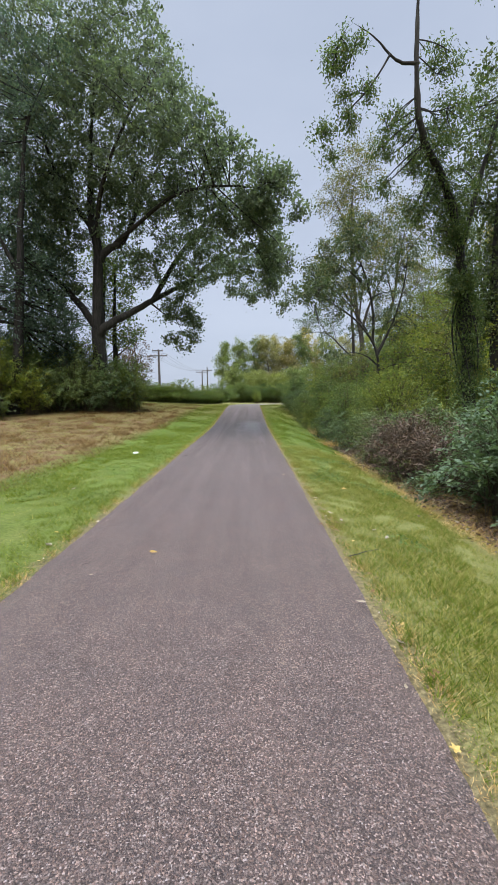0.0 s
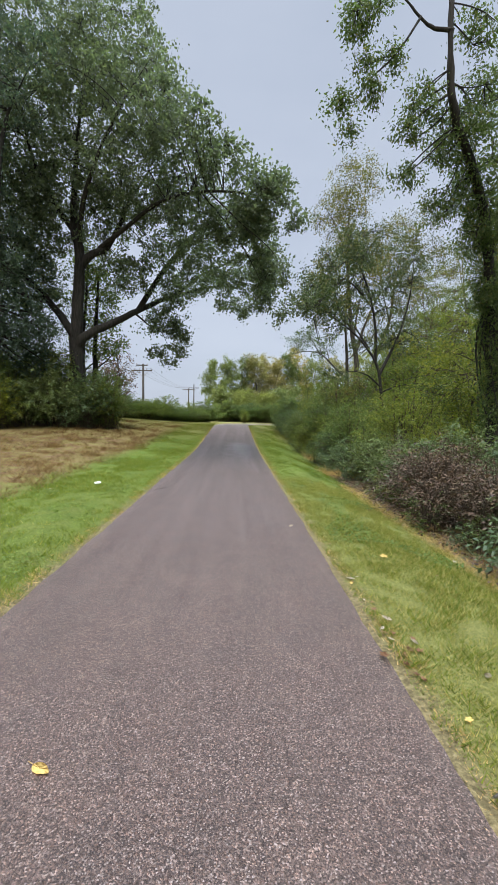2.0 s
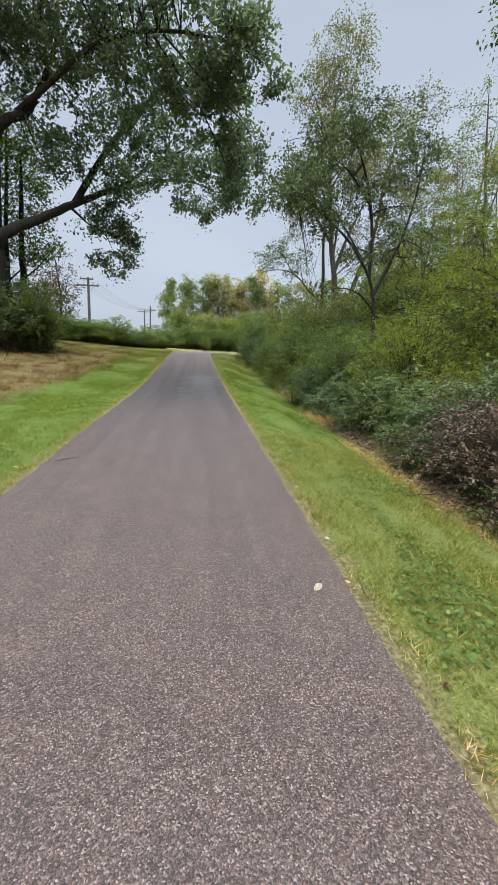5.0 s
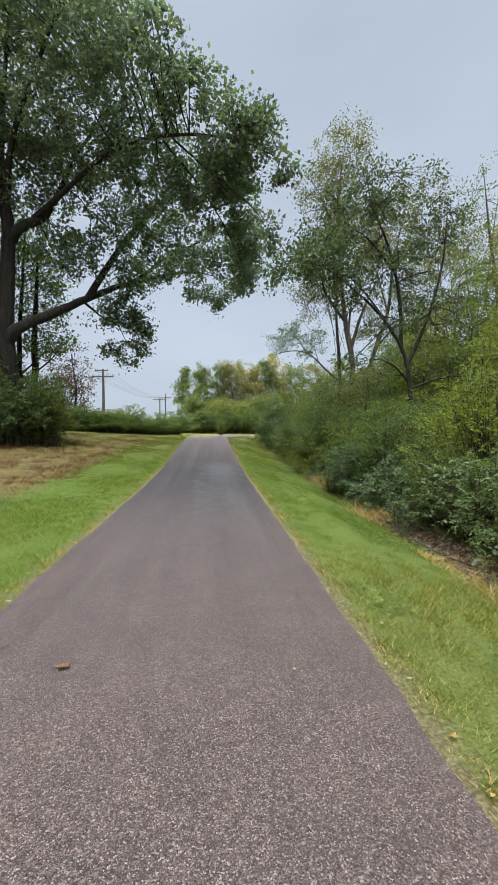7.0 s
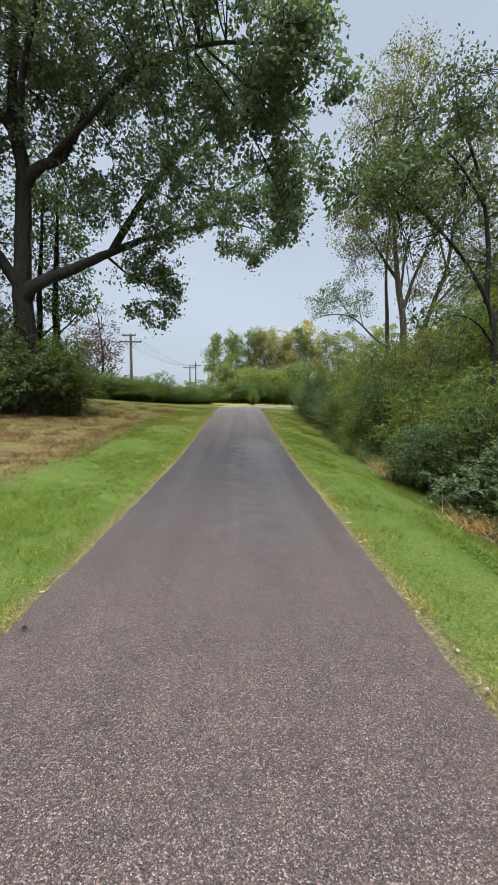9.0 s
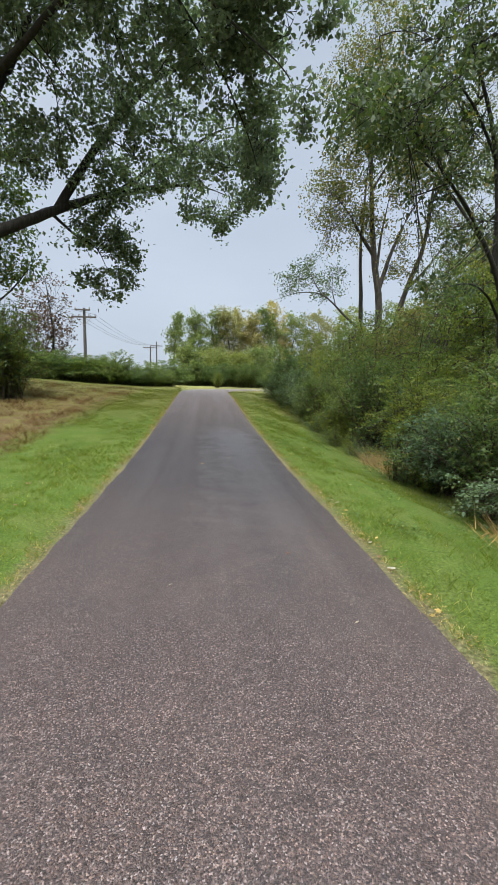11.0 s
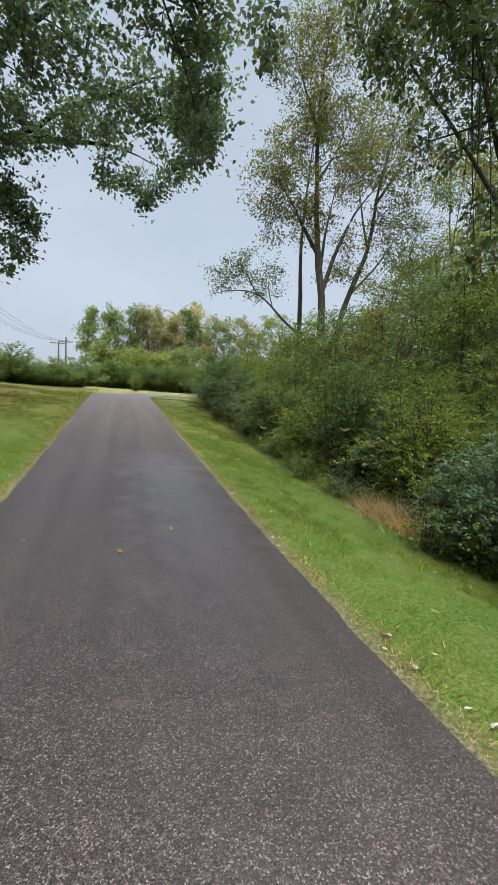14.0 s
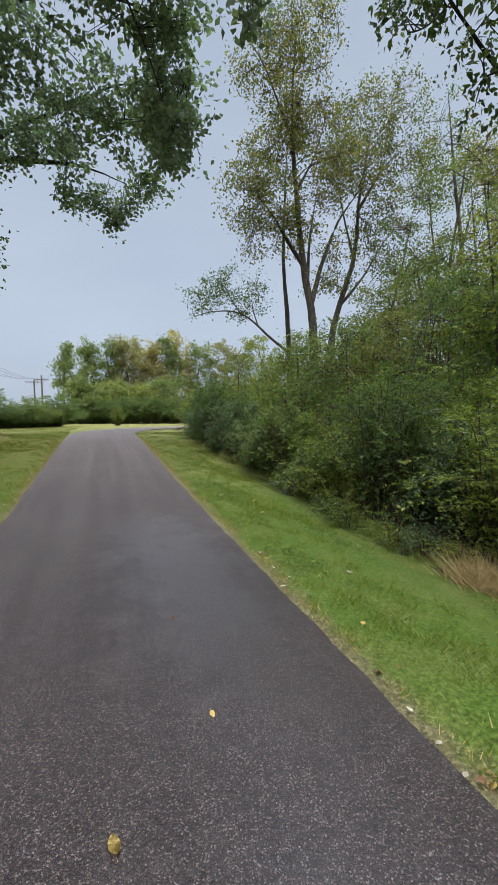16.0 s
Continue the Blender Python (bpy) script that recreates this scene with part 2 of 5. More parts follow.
M_PATH, M_GROUND = path_material(), ground_material()
BARK_OAK = bark_material("oak_bark", (0.014, 0.0125, 0.011), (0.048, 0.043, 0.038))
BARK_GREY = bark_material("grey_bark", (0.032, 0.028, 0.023), (0.11, 0.095, 0.08), 1.6)
BARK_THIN = bark_material("stem_bark", (0.03, 0.023, 0.016), (0.12, 0.09, 0.06), 3.0)
LEAF_OAK = leaf_material("oak_leaf", (0.076, 0.11, 0.086), (0.106, 0.148, 0.112), (0.138, 0.18, 0.134), 0.6, (0.15, 0.19, 0.11))
LEAF_TREE = leaf_material("tree_leaf", (0.07, 0.11, 0.036), (0.11, 0.158, 0.048), (0.155, 0.2, 0.062), 0.55, (0.27, 0.22, 0.07))
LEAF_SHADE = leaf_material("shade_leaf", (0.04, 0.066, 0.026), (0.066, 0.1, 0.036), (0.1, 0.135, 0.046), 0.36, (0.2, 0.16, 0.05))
LEAF_GOLD = leaf_material("turning_leaf", (0.095, 0.12, 0.036), (0.165, 0.175, 0.05), (0.26, 0.225, 0.07), 0.55, (0.38, 0.24, 0.07))
LEAF_BRUSH = leaf_material("brush_leaf", (0.08, 0.12, 0.056), (0.115, 0.165, 0.076), (0.155, 0.21, 0.1), 0.42, (0.15, 0.18, 0.07), 0.5, 0.35)
LEAF_LIME = leaf_material("lime_leaf", (0.11, 0.145, 0.026), (0.175, 0.21, 0.038), (0.24, 0.27, 0.055), 0.52, (0.34, 0.3, 0.05))
LEAF_IVY = leaf_material("ivy_leaf", (0.03, 0.05, 0.022), (0.055, 0.085, 0.032), (0.09, 0.13, 0.045), 0.35)
LEAF_BROWN = leaf_material("dry_bramble_leaf", (0.052, 0.031, 0.019), (0.12, 0.07, 0.042), (0.19, 0.12, 0.072), 0.2, (0.09, 0.12, 0.04))
# leaves of the distant stand, with aerial haze painted in as paler colour
LEAF_HAZED = leaf_material("hazed_far_leaf", (0.14, 0.18, 0.066), (0.2, 0.24, 0.088), (0.27, 0.3, 0.115), 0.55)
LEAF_HAZED_GOLD = leaf_material("hazed_turning_leaf", (0.25, 0.235, 0.11), (0.33, 0.3, 0.14), (0.4, 0.35, 0.175), 0.55)
GRASS = leaf_material("grass_blade", (0.058, 0.096, 0.008), (0.108, 0.155, 0.015), (0.175, 0.216, 0.03), 0.45, (0.45, 0.39, 0.18), 0.6, 0.2)
GRASS_YELLOW = leaf_material("yellow_grass_blade", (0.17, 0.17, 0.04), (0.28, 0.26, 0.075), (0.4, 0.35, 0.13), 0.4, (0.5, 0.42, 0.2), 0.7, 0.1)
GRASS_DRY = leaf_material("dry_grass_blade", (0.075, 0.042, 0.02), (0.155, 0.094, 0.044), (0.26, 0.175, 0.09), 0.3, (0.14, 0.17, 0.04), 0.8, 0.1)
CLOVER = leaf_material("clover_leaf", (0.085, 0.135, 0.02), (0.135, 0.195, 0.032), (0.2, 0.255, 0.052), 0.45, (0.34, 0.33, 0.08), 0.5, 0.3)
STRAW = leaf_material("straw_blade", (0.3, 0.19, 0.085), (0.46, 0.31, 0.15), (0.58, 0.43, 0.24), 0.3, None, 0.8, 0.1)
M_POLE = plain_material("weathered_pole_wood", (0.08, 0.07, 0.062), (0.17, 0.155, 0.14), 6)
M_METAL = plain_material("insulator_grey", (0.3, 0.3, 0.3), (0.42, 0.42, 0.43), 20, 0.4)
M_WIRE = plain_material("wire_grey", (0.08, 0.08, 0.08), (0.13, 0.13, 0.135), 20, 0.6)
M_PAPER = plain_material("white_scrap", (0.7, 0.7, 0.68), (0.85, 0.85, 0.83), 30)
FALLEN = [plain_material("yellow_fallen_leaf", (0.44, 0.28, 0.07), (0.6, 0.44, 0.14), 60),
          plain_material("pale_fallen_leaf", (0.3, 0.25, 0.17), (0.5, 0.44, 0.31), 60),
          plain_material("brown_fallen_leaf", (0.13, 0.06, 0.025), (0.28, 0.15, 0.07), 60)]


# ---- mesh builders ----
def raw_mesh(name, verts, sides):
    """A mesh of faces with `sides` corners each, no vertex shared."""
    verts = np.asarray(verts, dtype=np.float32).reshape(-1, 3)
    count = len(verts)
    me = bpy.data.meshes.new(name)
    me.vertices.add(count)
    me.vertices.foreach_set("co", verts.ravel())
    me.loops.add(count)
    me.loops.foreach_set("vertex_index", np.arange(count, dtype=np.int32))
    me.polygons.add(count // sides)
    me.polygons.foreach_set("loop_start", np.arange(0, count, sides, dtype=np.int32))
    me.update(calc_edges=True)
    return me


def indexed_mesh(name, verts, quads, smooth=True):
    verts = np.asarray(verts, dtype=np.float32).reshape(-1, 3)
    quads = np.asarray(quads, dtype=np.int32).reshape(-1, 4)
    me = bpy.data.meshes.new(name)
    me.vertices.add(len(verts))
    me.vertices.foreach_set("co", verts.ravel())
    me.loops.add(quads.size)
    me.loops.foreach_set("vertex_index", quads.ravel())
    me.polygons.add(len(quads))
    me.polygons.foreach_set("loop_start", np.arange(0, quads.size, 4, dtype=np.int32))
    me.polygons.foreach_set("use_smooth", np.full(len(quads), smooth))
    me.update(calc_edges=True)
    return me


def unit(v):
    return v / np.maximum(np.linalg.norm(v, axis=-1, keepdims=True), 1e-9)


def tubes(P, R, sides):
    """Vertices and quads of N tubes along polylines P (N, K, 3) with radii R (N, K)."""
    P, R = np.asarray(P, float), np.asarray(R, float)
    N, K, _ = P.shape
    T = unit(np.gradient(P, axis=1))
    ref = np.where(np.abs(T[..., 2:3]) > 0.9, np.array([1.0, 0, 0]), np.array([0, 0, 1.0]))
    A = unit(np.cross(T, ref))
    B = np.cross(T, A)
    ang = np.linspace(0, 2 * np.pi, sides, endpoint=False)
    V = P[:, :, None, :] + R[:, :, None, None] * (A[:, :, None, :] * np.cos(ang)[None, None, :, None] + B[:, :, None, :] * np.sin(ang)[None, None, :, None])
    idx = np.arange(N * K * sides).reshape(N, K, sides)
    a, b = idx[:, :-1, :], idx[:, 1:, :]
    quads = np.stack([a, np.roll(a, -1, 2), np.roll(b, -1, 2), b], -1)
    return V.reshape(-1, 3), quads.reshape(-1, 4)


def resample(pts, k):
    """k points of a smooth curve through pts."""
    pts = np.asarray(pts, float)
    ext = np.vstack([2 * pts[0] - pts[1], pts, 2 * pts[-1] - pts[-2]])
    u = np.linspace(0, len(pts) - 1 - 1e-6, k)
    i = u.astype(int)
    f = (u - i)[:, None]
    p0, p1, p2, p3 = ext[i], ext[i + 1], ext[i + 2], ext[i + 3]
    return 0.5 * (2 * p1 + (p2 - p0) * f + (2 * p0 - 5 * p1 + 4 * p2 - p3) * f ** 2 + (3 * p1 - p0 - 3 * p2 + p3) * f ** 3)


def leaf_quads(rng, C, D, size, width=0.5, fold=0.25, facing=None):
    """One folded rhombic leaf at each C, pointing along D."""
    n = len(C)
    D = unit(D)
    side = unit(np.cross(D, rng.normal(size=(n, 3)) if facing is None else facing))
    up = np.cross(side, D)
    L = (size * rng.uniform(0.6, 1.35, n))[:, None]
    W = L * width * 0.5
    mid = C + D * L * 0.42 + up * L * fold * 0.3
    return np.stack([C, mid + side * W, C + D * L - up * L * 0.12, mid - side * W], 1)


def part(name, me, mat, parent, label=""):
    if not me.materials:
        me.materials.append(mat)
    ob = new(name, me)
    ob.parent = parent
    if label:
        ob["label"] = label
    return ob


def root(name, x, y, z, label, category, group=""):
    ob = new(name)
    ob.empty_display_size = 0.2
    ob.location = (x, y, z)
    return tagged(ob, label, category, group)


# ---- the lie of the land ----
def smooth(a, b, v):
    f = np.clip((np.asarray(v, float) - a) / (b - a), 0, 1)
    return f * f * (3 - 2 * f)


def path_z(y):
    return 0.75 * smooth(17, 39, y) - 0.17 * smooth(39, 52, y)


def ground_z(x, y):
    x, y = np.asarray(x, float), np.asarray(y, float)
    left = 0.55 * smooth(3, 15, -x) * smooth(8, 40, y)
    near = 1 - smooth(27, 36, y)
    right = -(0.5 * smooth(1.6, 4.0, x) + 0.45 * smooth(4.0, 9.0, x)) * (0.12 + 0.88 * near)
    bed = -0.03 * (1 - smooth(1.15, 1.4, np.abs(x)))
    return path_z(y) + left + right + bed


def gz(x, y):
    return float(ground_z(x, y))


def build_ground():
    rng = np.random.default_rng(3)
    xs = np.concatenate([[-600, -300, -150, -90, -60, -45, -35], np.arange(-28, -7, 0.9), np.arange(-7, 8, 0.16), np.arange(8, 30, 0.9), [35, 45, 60, 90, 150, 300, 600]])
    ys = np.concatenate([[-300, -120, -60, -30, -15, -8], np.arange(-5, 42, 0.3), np.arange(42, 80, 1.2), [84, 92, 105, 130, 180, 260, 400, 700, 1200]])
    X, Y = np.meshgrid(xs, ys)
    Z = ground_z(X, Y)
    off = smooth(1.5, 2.2, np.abs(X))
    Z = Z + off * rng.normal(0, 0.012, X.shape) + off * 0.035 * np.sin(X * 1.7 + Y * 0.6) * np.sin(Y * 0.9 - X * 0.4)
    arc = (Y > 35.5) & (X > 1.2)
    Z = np.where(arc, Z - 0.05, Z)
    V = np.stack([X, Y, Z], -1)
    ny, nx = X.shape
    idx = np.arange(ny * nx).reshape(ny, nx)
    quads = np.stack([idx[:-1, :-1], idx[:-1, 1:], idx[1:, 1:], idx[1:, :-1]], -1)
    me = indexed_mesh("ground", V, quads)
    me.materials.append(M_GROUND)
    return tagged(new("ground", me), "grassy verge, dry meadow and woodland floor", "ground", kind="structure")


def build_path():
    """A straight run, then a bend to the right over the crest."""
    centre = [(0.0, y) for y in np.arange(-14, 35.5, 0.12)]
    R = 9.0
    for a in np.linspace(0, radians(80), 120)[1:]:
        centre.append((R - R * math.cos(a), 35.5 + R * math.sin(a)))
    c = np.array(centre)
    end = c[-1]
    way = unit(c[-1] - c[-2])
    c = np.vstack([c, [end + way * s for s in np.arange(0.5, 30, 0.5)]])
    T = unit(np.gradient(c, axis=0))
    Nn = np.stack([T[:, 1], -T[:, 0]], -1)
    rng = np.random.default_rng(5)

    def ragged():
        k = len(c)
        r = rng.normal(0, 1, k)
        return np.convolve(r, np.ones(3) / 3, "same") * 0.022 + np.convolve(rng.normal(0, 1, k), np.ones(25) / 25, "same") * 0.045
    lw, rw = 1.36 + ragged(), 1.36 + ragged()
    cols = []
    for f in np.linspace(-1, 1, 13):
        w = np.where(f < 0, lw, rw) * f
        p = c + Nn * w[:, None]
        crown = 0.02 * (1 - f * f)
        edge = -0.035 if abs(f) > 0.99 else 0.0
        cols.append(np.column_stack([p, path_z(c[:, 1]) + 0.012 + crown + edge]))
    V = np.stack(cols, 1)
    ny, nx = V.shape[:2]
    idx = np.arange(ny * nx).reshape(ny, nx)
    quads = np.stack([idx[:-1, :-1], idx[:-1, 1:], idx[1:, 1:], idx[1:, :-1]], -1)
    me = indexed_mesh("path", V, quads)
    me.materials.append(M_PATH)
    return tagged(new("path", me), "grey-brown chip asphalt footpath with ragged edges", "path", kind="structure")


build_ground()
build_path()


# ---- trees ----
def inside(rng, blobs, gap, seed, grain=0.55):
    """Clump centres in a union of ellipsoids (x, y, z, rx, ry, rz, count), thinned by noise."""
    out = []
    for bx, by, bz, rx, ry, rz, count in blobs:
        d = unit(rng.normal(size=(count * 2, 3)))
        r = rng.uniform(0.12, 1.3, count * 2) ** 0.5
        p = d * r[:, None] * (rx, ry, rz) + (bx, by, bz)
        keep = [i for i in range(len(p)) if noise.noise(Vector(p[i]) * grain + Vector((seed, 0, 0))) > gap]
        out.append(p[keep[:count]])
    return np.vstack(out)


def even(blobs, density):
    """The same blobs with clump counts that follow their size."""
    return [(*b[:6], max(4, int(density * (b[3] * b[4] * b[5]) ** 0.6))) for b in blobs]


def tree(name, label, base, limbs, blobs, leaf, bark, leaf_size=0.2, per=45, clump=0.55, gap=-0.18, seed=1, group="", droop=0.35, leaf_width=0.55, sides=10, more=1.0, grain=0.55):
    """A trunk, its limbs, twigs and a leafy crown. limbs: (points, first radius, last radius), the trunk first."""
    rng = np.random.default_rng(seed)
    bx, by = base
    bz = gz(bx, by) - 0.05
    top = root(name, bx, by, bz, label, "tree", group)
    o = np.array([bx, by, bz])
    skel = []
    for i, (pts, r0, r1) in enumerate(limbs):
        k = max(10, len(pts) * 5)
        P = resample(pts, k)
        f = np.linspace(0, 1, k)
        Rr = r0 + (r1 - r0) * f ** 0.8
        if i == 0:
            Rr = Rr * (1 + 0.55 * np.exp(-f * 14))
        Rr = Rr * (1 - 0.88 * f ** 7)
        wob = np.cumsum(rng.normal(0, 0.05, (k, 3)), 0) * np.minimum(1, f * 3)[:, None] * (1 - f)[:, None]
        P = P + wob * min(1.0, r0 * 2.5)
        skel.append(np.column_stack([P, Rr])[k // 4:] if i == 0 else np.column_stack([P, Rr])[k // 5:])
        V, Q = tubes(P[None], Rr[None], sides if r0 > 0.12 else 6)
        V = V + rng.normal(0, 0.02, V.shape) * min(1.0, r0 * 1.5)
        part("trunk" if i == 0 else "limb", indexed_mesh(name + "_wood", V - o, Q), bark, top)
    S = np.vstack(skel)
    C = inside(rng, [(*b[:6], int(b[6] * more)) for b in blobs], gap, seed, grain)
    n = len(C)
    nodes = C[rng.permutation(n)[:max(3, n // 9)]]

    def reach(src, dst, r0, r1, k):
        f = np.linspace(0, 1, k)[None, :, None]
        mid = (src + dst) / 2 + rng.normal(0, 0.09, src.shape) * np.linalg.norm(dst - src, axis=1)[:, None]
        mid[:, 2] += 0.05 * np.linalg.norm(dst - src, axis=1)
        P = (1 - f) ** 2 * src[:, None] + 2 * f * (1 - f) * mid[:, None] + f ** 2 * dst[:, None]
        return P, r0[:, None] + (r1 - r0[:, None]) * np.linspace(0, 1, k)[None]
    d2 = np.linalg.norm(nodes[:, None] - S[None, :, :3] + np.array([0, 0, 0.25]), axis=2)
    near = d2.argmin(1)
    ln = d2.min(1)
    P1, R1 = reach(S[near, :3], nodes, np.minimum(S[near, 3] * 0.55, 0.01 + 0.01 * ln), 0.012, 7)
    V1, Q1 = tubes(P1, R1, 5)
    J = P1[:, 2:].reshape(-1, 3)
    near = np.empty(n, int)
    for i in range(0, n, 400):
        near[i:i + 400] = np.linalg.norm(C[i:i + 400, None] - J[None], axis=2).argmin(1)
    P2, R2 = reach(J[near], C, np.full(n, 0.013), 0.005, 4)
    V2, Q2 = tubes(P2, R2, 3)
    part("twigwork", indexed_mesh(name + "_twigs", np.vstack([V1, V2]) - o, np.vstack([Q1, Q2 + len(V1)])), bark, top)["kind"] = "stuff"
    away = unit(C - J[near] + rng.normal(0, 0.05, C.shape))
    m = n * per
    c = np.repeat(C, per, 0)
    a = np.repeat(away, per, 0)
    s = np.repeat(clump * rng.uniform(0.6, 1.35, n), per)[:, None]
    p = c + rng.normal(0, 1, (m, 3)) * s * (0.52, 0.52, 0.4) + a * s * rng.uniform(-0.5, 0.9, (m, 1))
    D = rng.normal(0, 1, (m, 3)) + a * 0.6 + (0, 0, -droop)
    part("crown", raw_mesh(name + "_leaves", leaf_quads(rng, p, D, leaf_size, leaf_width) - o, 4), leaf, top)
    return top


def build_oak():
    trunk = [([(-10.1, 30.4, 0.2), (-10, 30.4, 4), (-9.9, 30.4, 7.5), (-9.7, 30.4, 11.3), (-10.1, 30.4, 13.4), (-10.2, 30.8, 16.5), (-10, 31, 20), (-9.3, 30.8, 25)], 0.56, 0.07)]
    # the great low limb reaching back past the path, its fork, and the limb that climbs off it
    low_limbs = [
        ([(-9.95, 30.4, 5.9), (-9.42, 30.4, 6.44), (-8.37, 31.5, 7.32), (-6.34, 33, 8.86), (-4.69, 34.5, 10.08), (-2.11, 36, 11.32), (-0.34, 36.3, 11.56), (1.29, 36.2, 11.1)], 0.36, 0.03),
        ([(-4.79, 34.6, 10.1), (-3.64, 35.2, 11.03), (-2.38, 35, 11.99), (-0.88, 34.5, 12.51), (0.57, 33.5, 12.9), (1.89, 32.5, 12.7)], 0.15, 0.02),
        ([(-6.6, 32.8, 8.73), (-4.79, 33, 11.73), (-2.61, 33, 14.27), (-1.36, 33, 15.05), (0.83, 32.6, 15.14), (2.63, 32, 14.36)], 0.21, 0.03),
        ([(-6.8, 32.6, 8.5), (-6, 33.3, 7.9), (-5.1, 33.5, 7.4), (-4.5, 33.3, 6.2)], 0.08, 0.015)]
    high_limbs = [
        ([(-9.7, 30.4, 10.9), (-9.2, 30.4, 11.6), (-8.3, 30.7, 12.3), (-7.6, 31.1, 13.7), (-6.9, 31.4, 15.6), (-5.6, 31.4, 17.6), (-4.4, 31.2, 20.5)], 0.3, 0.05),
        ([(-8.6, 30.6, 12.1), (-6.6, 29.4, 12.9), (-4, 27.6, 13.7), (-1.2, 26, 13.5), (1.4, 25.2, 13), (3.3, 25, 12.2)], 0.17, 0.02),
        ([(-1.6, 26.2, 13.5), (0.2, 27.2, 11.8), (1.4, 28.2, 10.2), (2.1, 29.3, 9.1)], 0.05, 0.012),
        ([(-1.2, 26, 13.5), (0.6, 25.4, 11.6), (2, 24.8, 10.2), (2.7, 24.5, 9)], 0.05, 0.012),
        ([(-10, 30.4, 6.2), (-11.2, 29.9, 8), (-13, 29.4, 10), (-15.5, 29, 12.5), (-17, 29, 15)], 0.3, 0.05),
        ([(-10.1, 30.4, 13), (-11.4, 30, 15), (-12.6, 29.6, 18), (-13, 29.4, 21.5)], 0.2, 0.04),
        ([(-9.8, 30.2, 12.4), (-8.6, 28.6, 15.5), (-6.4, 26.8, 18.2), (-4.4, 25.6, 20)], 0.18, 0.03)]
    top = [(-12.33, 30, 23.6, 4.6, 3.8, 4.2, 210), (-8.22, 30, 24.2, 3.7, 3.4, 3.7, 190), (-11.36, 30, 19.2, 4.4, 3.8, 4.2, 210), (-5.62, 27.4, 19.6, 2.7, 2.8, 2.6, 150),
           (-3.28, 25.2, 16.7, 1.75, 2.1, 1.7, 104), (-1.4, 24.2, 15, 1.2, 1.4, 1.2, 66), (-1.65, 23.6, 16.4, 0.42, 0.5, 0.5, 12), (-5.37, 28, 16, 2.8, 2.7, 2.7, 130), (-0.5, 25, 14.4, 1.25, 1.5, 1.2, 66)]
    outer = [(0.98, 24.7, 13, 1.2, 1.3, 1.15, 74), (2.4, 24.9, 12.7, 1.1, 1.2, 1.05, 66), (3.3, 25, 11.9, 0.55, 0.7, 0.5, 24), (2.2, 24.6, 13.5, 0.42, 0.5, 0.4, 12), (-2.4, 28, 13.8, 2.4, 2.3, 2.3, 104), (0.28, 27.5, 12.1, 1.85, 1.9, 1.75, 92),
             (1.7, 28, 11.7, 1.05, 1.2, 1, 56), (2.0, 30, 10.7, 0.8, 0.9, 0.8, 30), (1.1, 25.5, 11.9, 1.15, 1.1, 1, 50), (2.7, 24.5, 9.1, 0.34, 0.45, 0.32, 18), (2.76, 24.5, 8.6, 0.15, 0.25, 0.2, 7)]
    hanging = [(0.95, 35.5, 9.5, 0.6, 0.7, 0.7, 26), (-0.28, 35.5, 9.9, 0.8, 0.8, 0.7, 30), (2, 28.5, 8.7, 0.65, 0.9, 0.65, 30), (2.21, 33, 11.6, 1.15, 1.2, 1.1, 50), (2.4, 30, 11, 0.8, 1.1, 0.85, 40), (-1.36, 35, 11.5, 1.3, 1.1, 1.1, 40),
               (-3.35, 34.5, 11, 1.1, 1, 0.9, 30), (1.9, 34.8, 10.3, 0.65, 0.8, 0.7, 32), (2.1, 30.2, 9.8, 0.5, 0.9, 0.55, 34), (-4.32, 33.6, 8.1, 1, 1, 0.9, 44), (-4.1, 33.5, 6.6, 0.85, 0.8, 0.85, 42), (-4.47, 33, 5.4, 0.42, 0.5, 0.45, 17)]
    within = [(-5.29, 33, 5.9, 0.62, 0.6, 0.6, 22), (-3.5, 33.6, 7.3, 0.5, 0.5, 0.5, 17), (-5.66, 33, 7.9, 0.9, 0.9, 0.8, 24), (-10.37, 30, 15.2, 3.4, 2.6, 3.2, 120), (-6.93, 31, 14.8, 2.4, 2.2, 2.2, 84), (-13, 30, 13.1, 2.7, 2.4, 2.6, 90),
              (-2.36, 31.5, 11.8, 1.7, 1.5, 1.6, 60), (-4.81, 31.5, 12.5, 1.5, 1.4, 1.4, 24), (-7.06, 31.5, 10.8, 1.6, 1.4, 1.5, 44), (-12.5, 30, 9.7, 1.9, 1.7, 1.8, 50), (0.6, 31.5, 11, 1.3, 1.2, 1.2, 50), (-4.46, 33, 10, 1.3, 1, 1.1, 30), (-15.5, 29.4, 15.5, 4.2, 3.6, 6, 260)]
    tree("oak_tree", "huge old oak with dark green spreading crown", (-10.1, 30.4), trunk + low_limbs + high_limbs, even(top, 37) + even(outer, 46) + even(hanging, 42) + even(within, 40),
         LEAF_OAK, BARK_OAK, 0.18, 26, 0.36, -0.08, 11, leaf_width=0.66, sides=16, grain=1.0, droop=0.1)


def upright(x, y, h, r, lean=(0.0, 0.0), k=5):
    z0 = gz(x, y)
    bend = 0.07 * h * math.sin(x * 7 + y * 3)
    return ([(x + lean[0] * f + bend * math.sin(f * 4.2), y + lean[1] * f, z0 - 0.1 + (h + 0.1) * f) for f in np.linspace(0, 1, k)], r, r * 0.25)


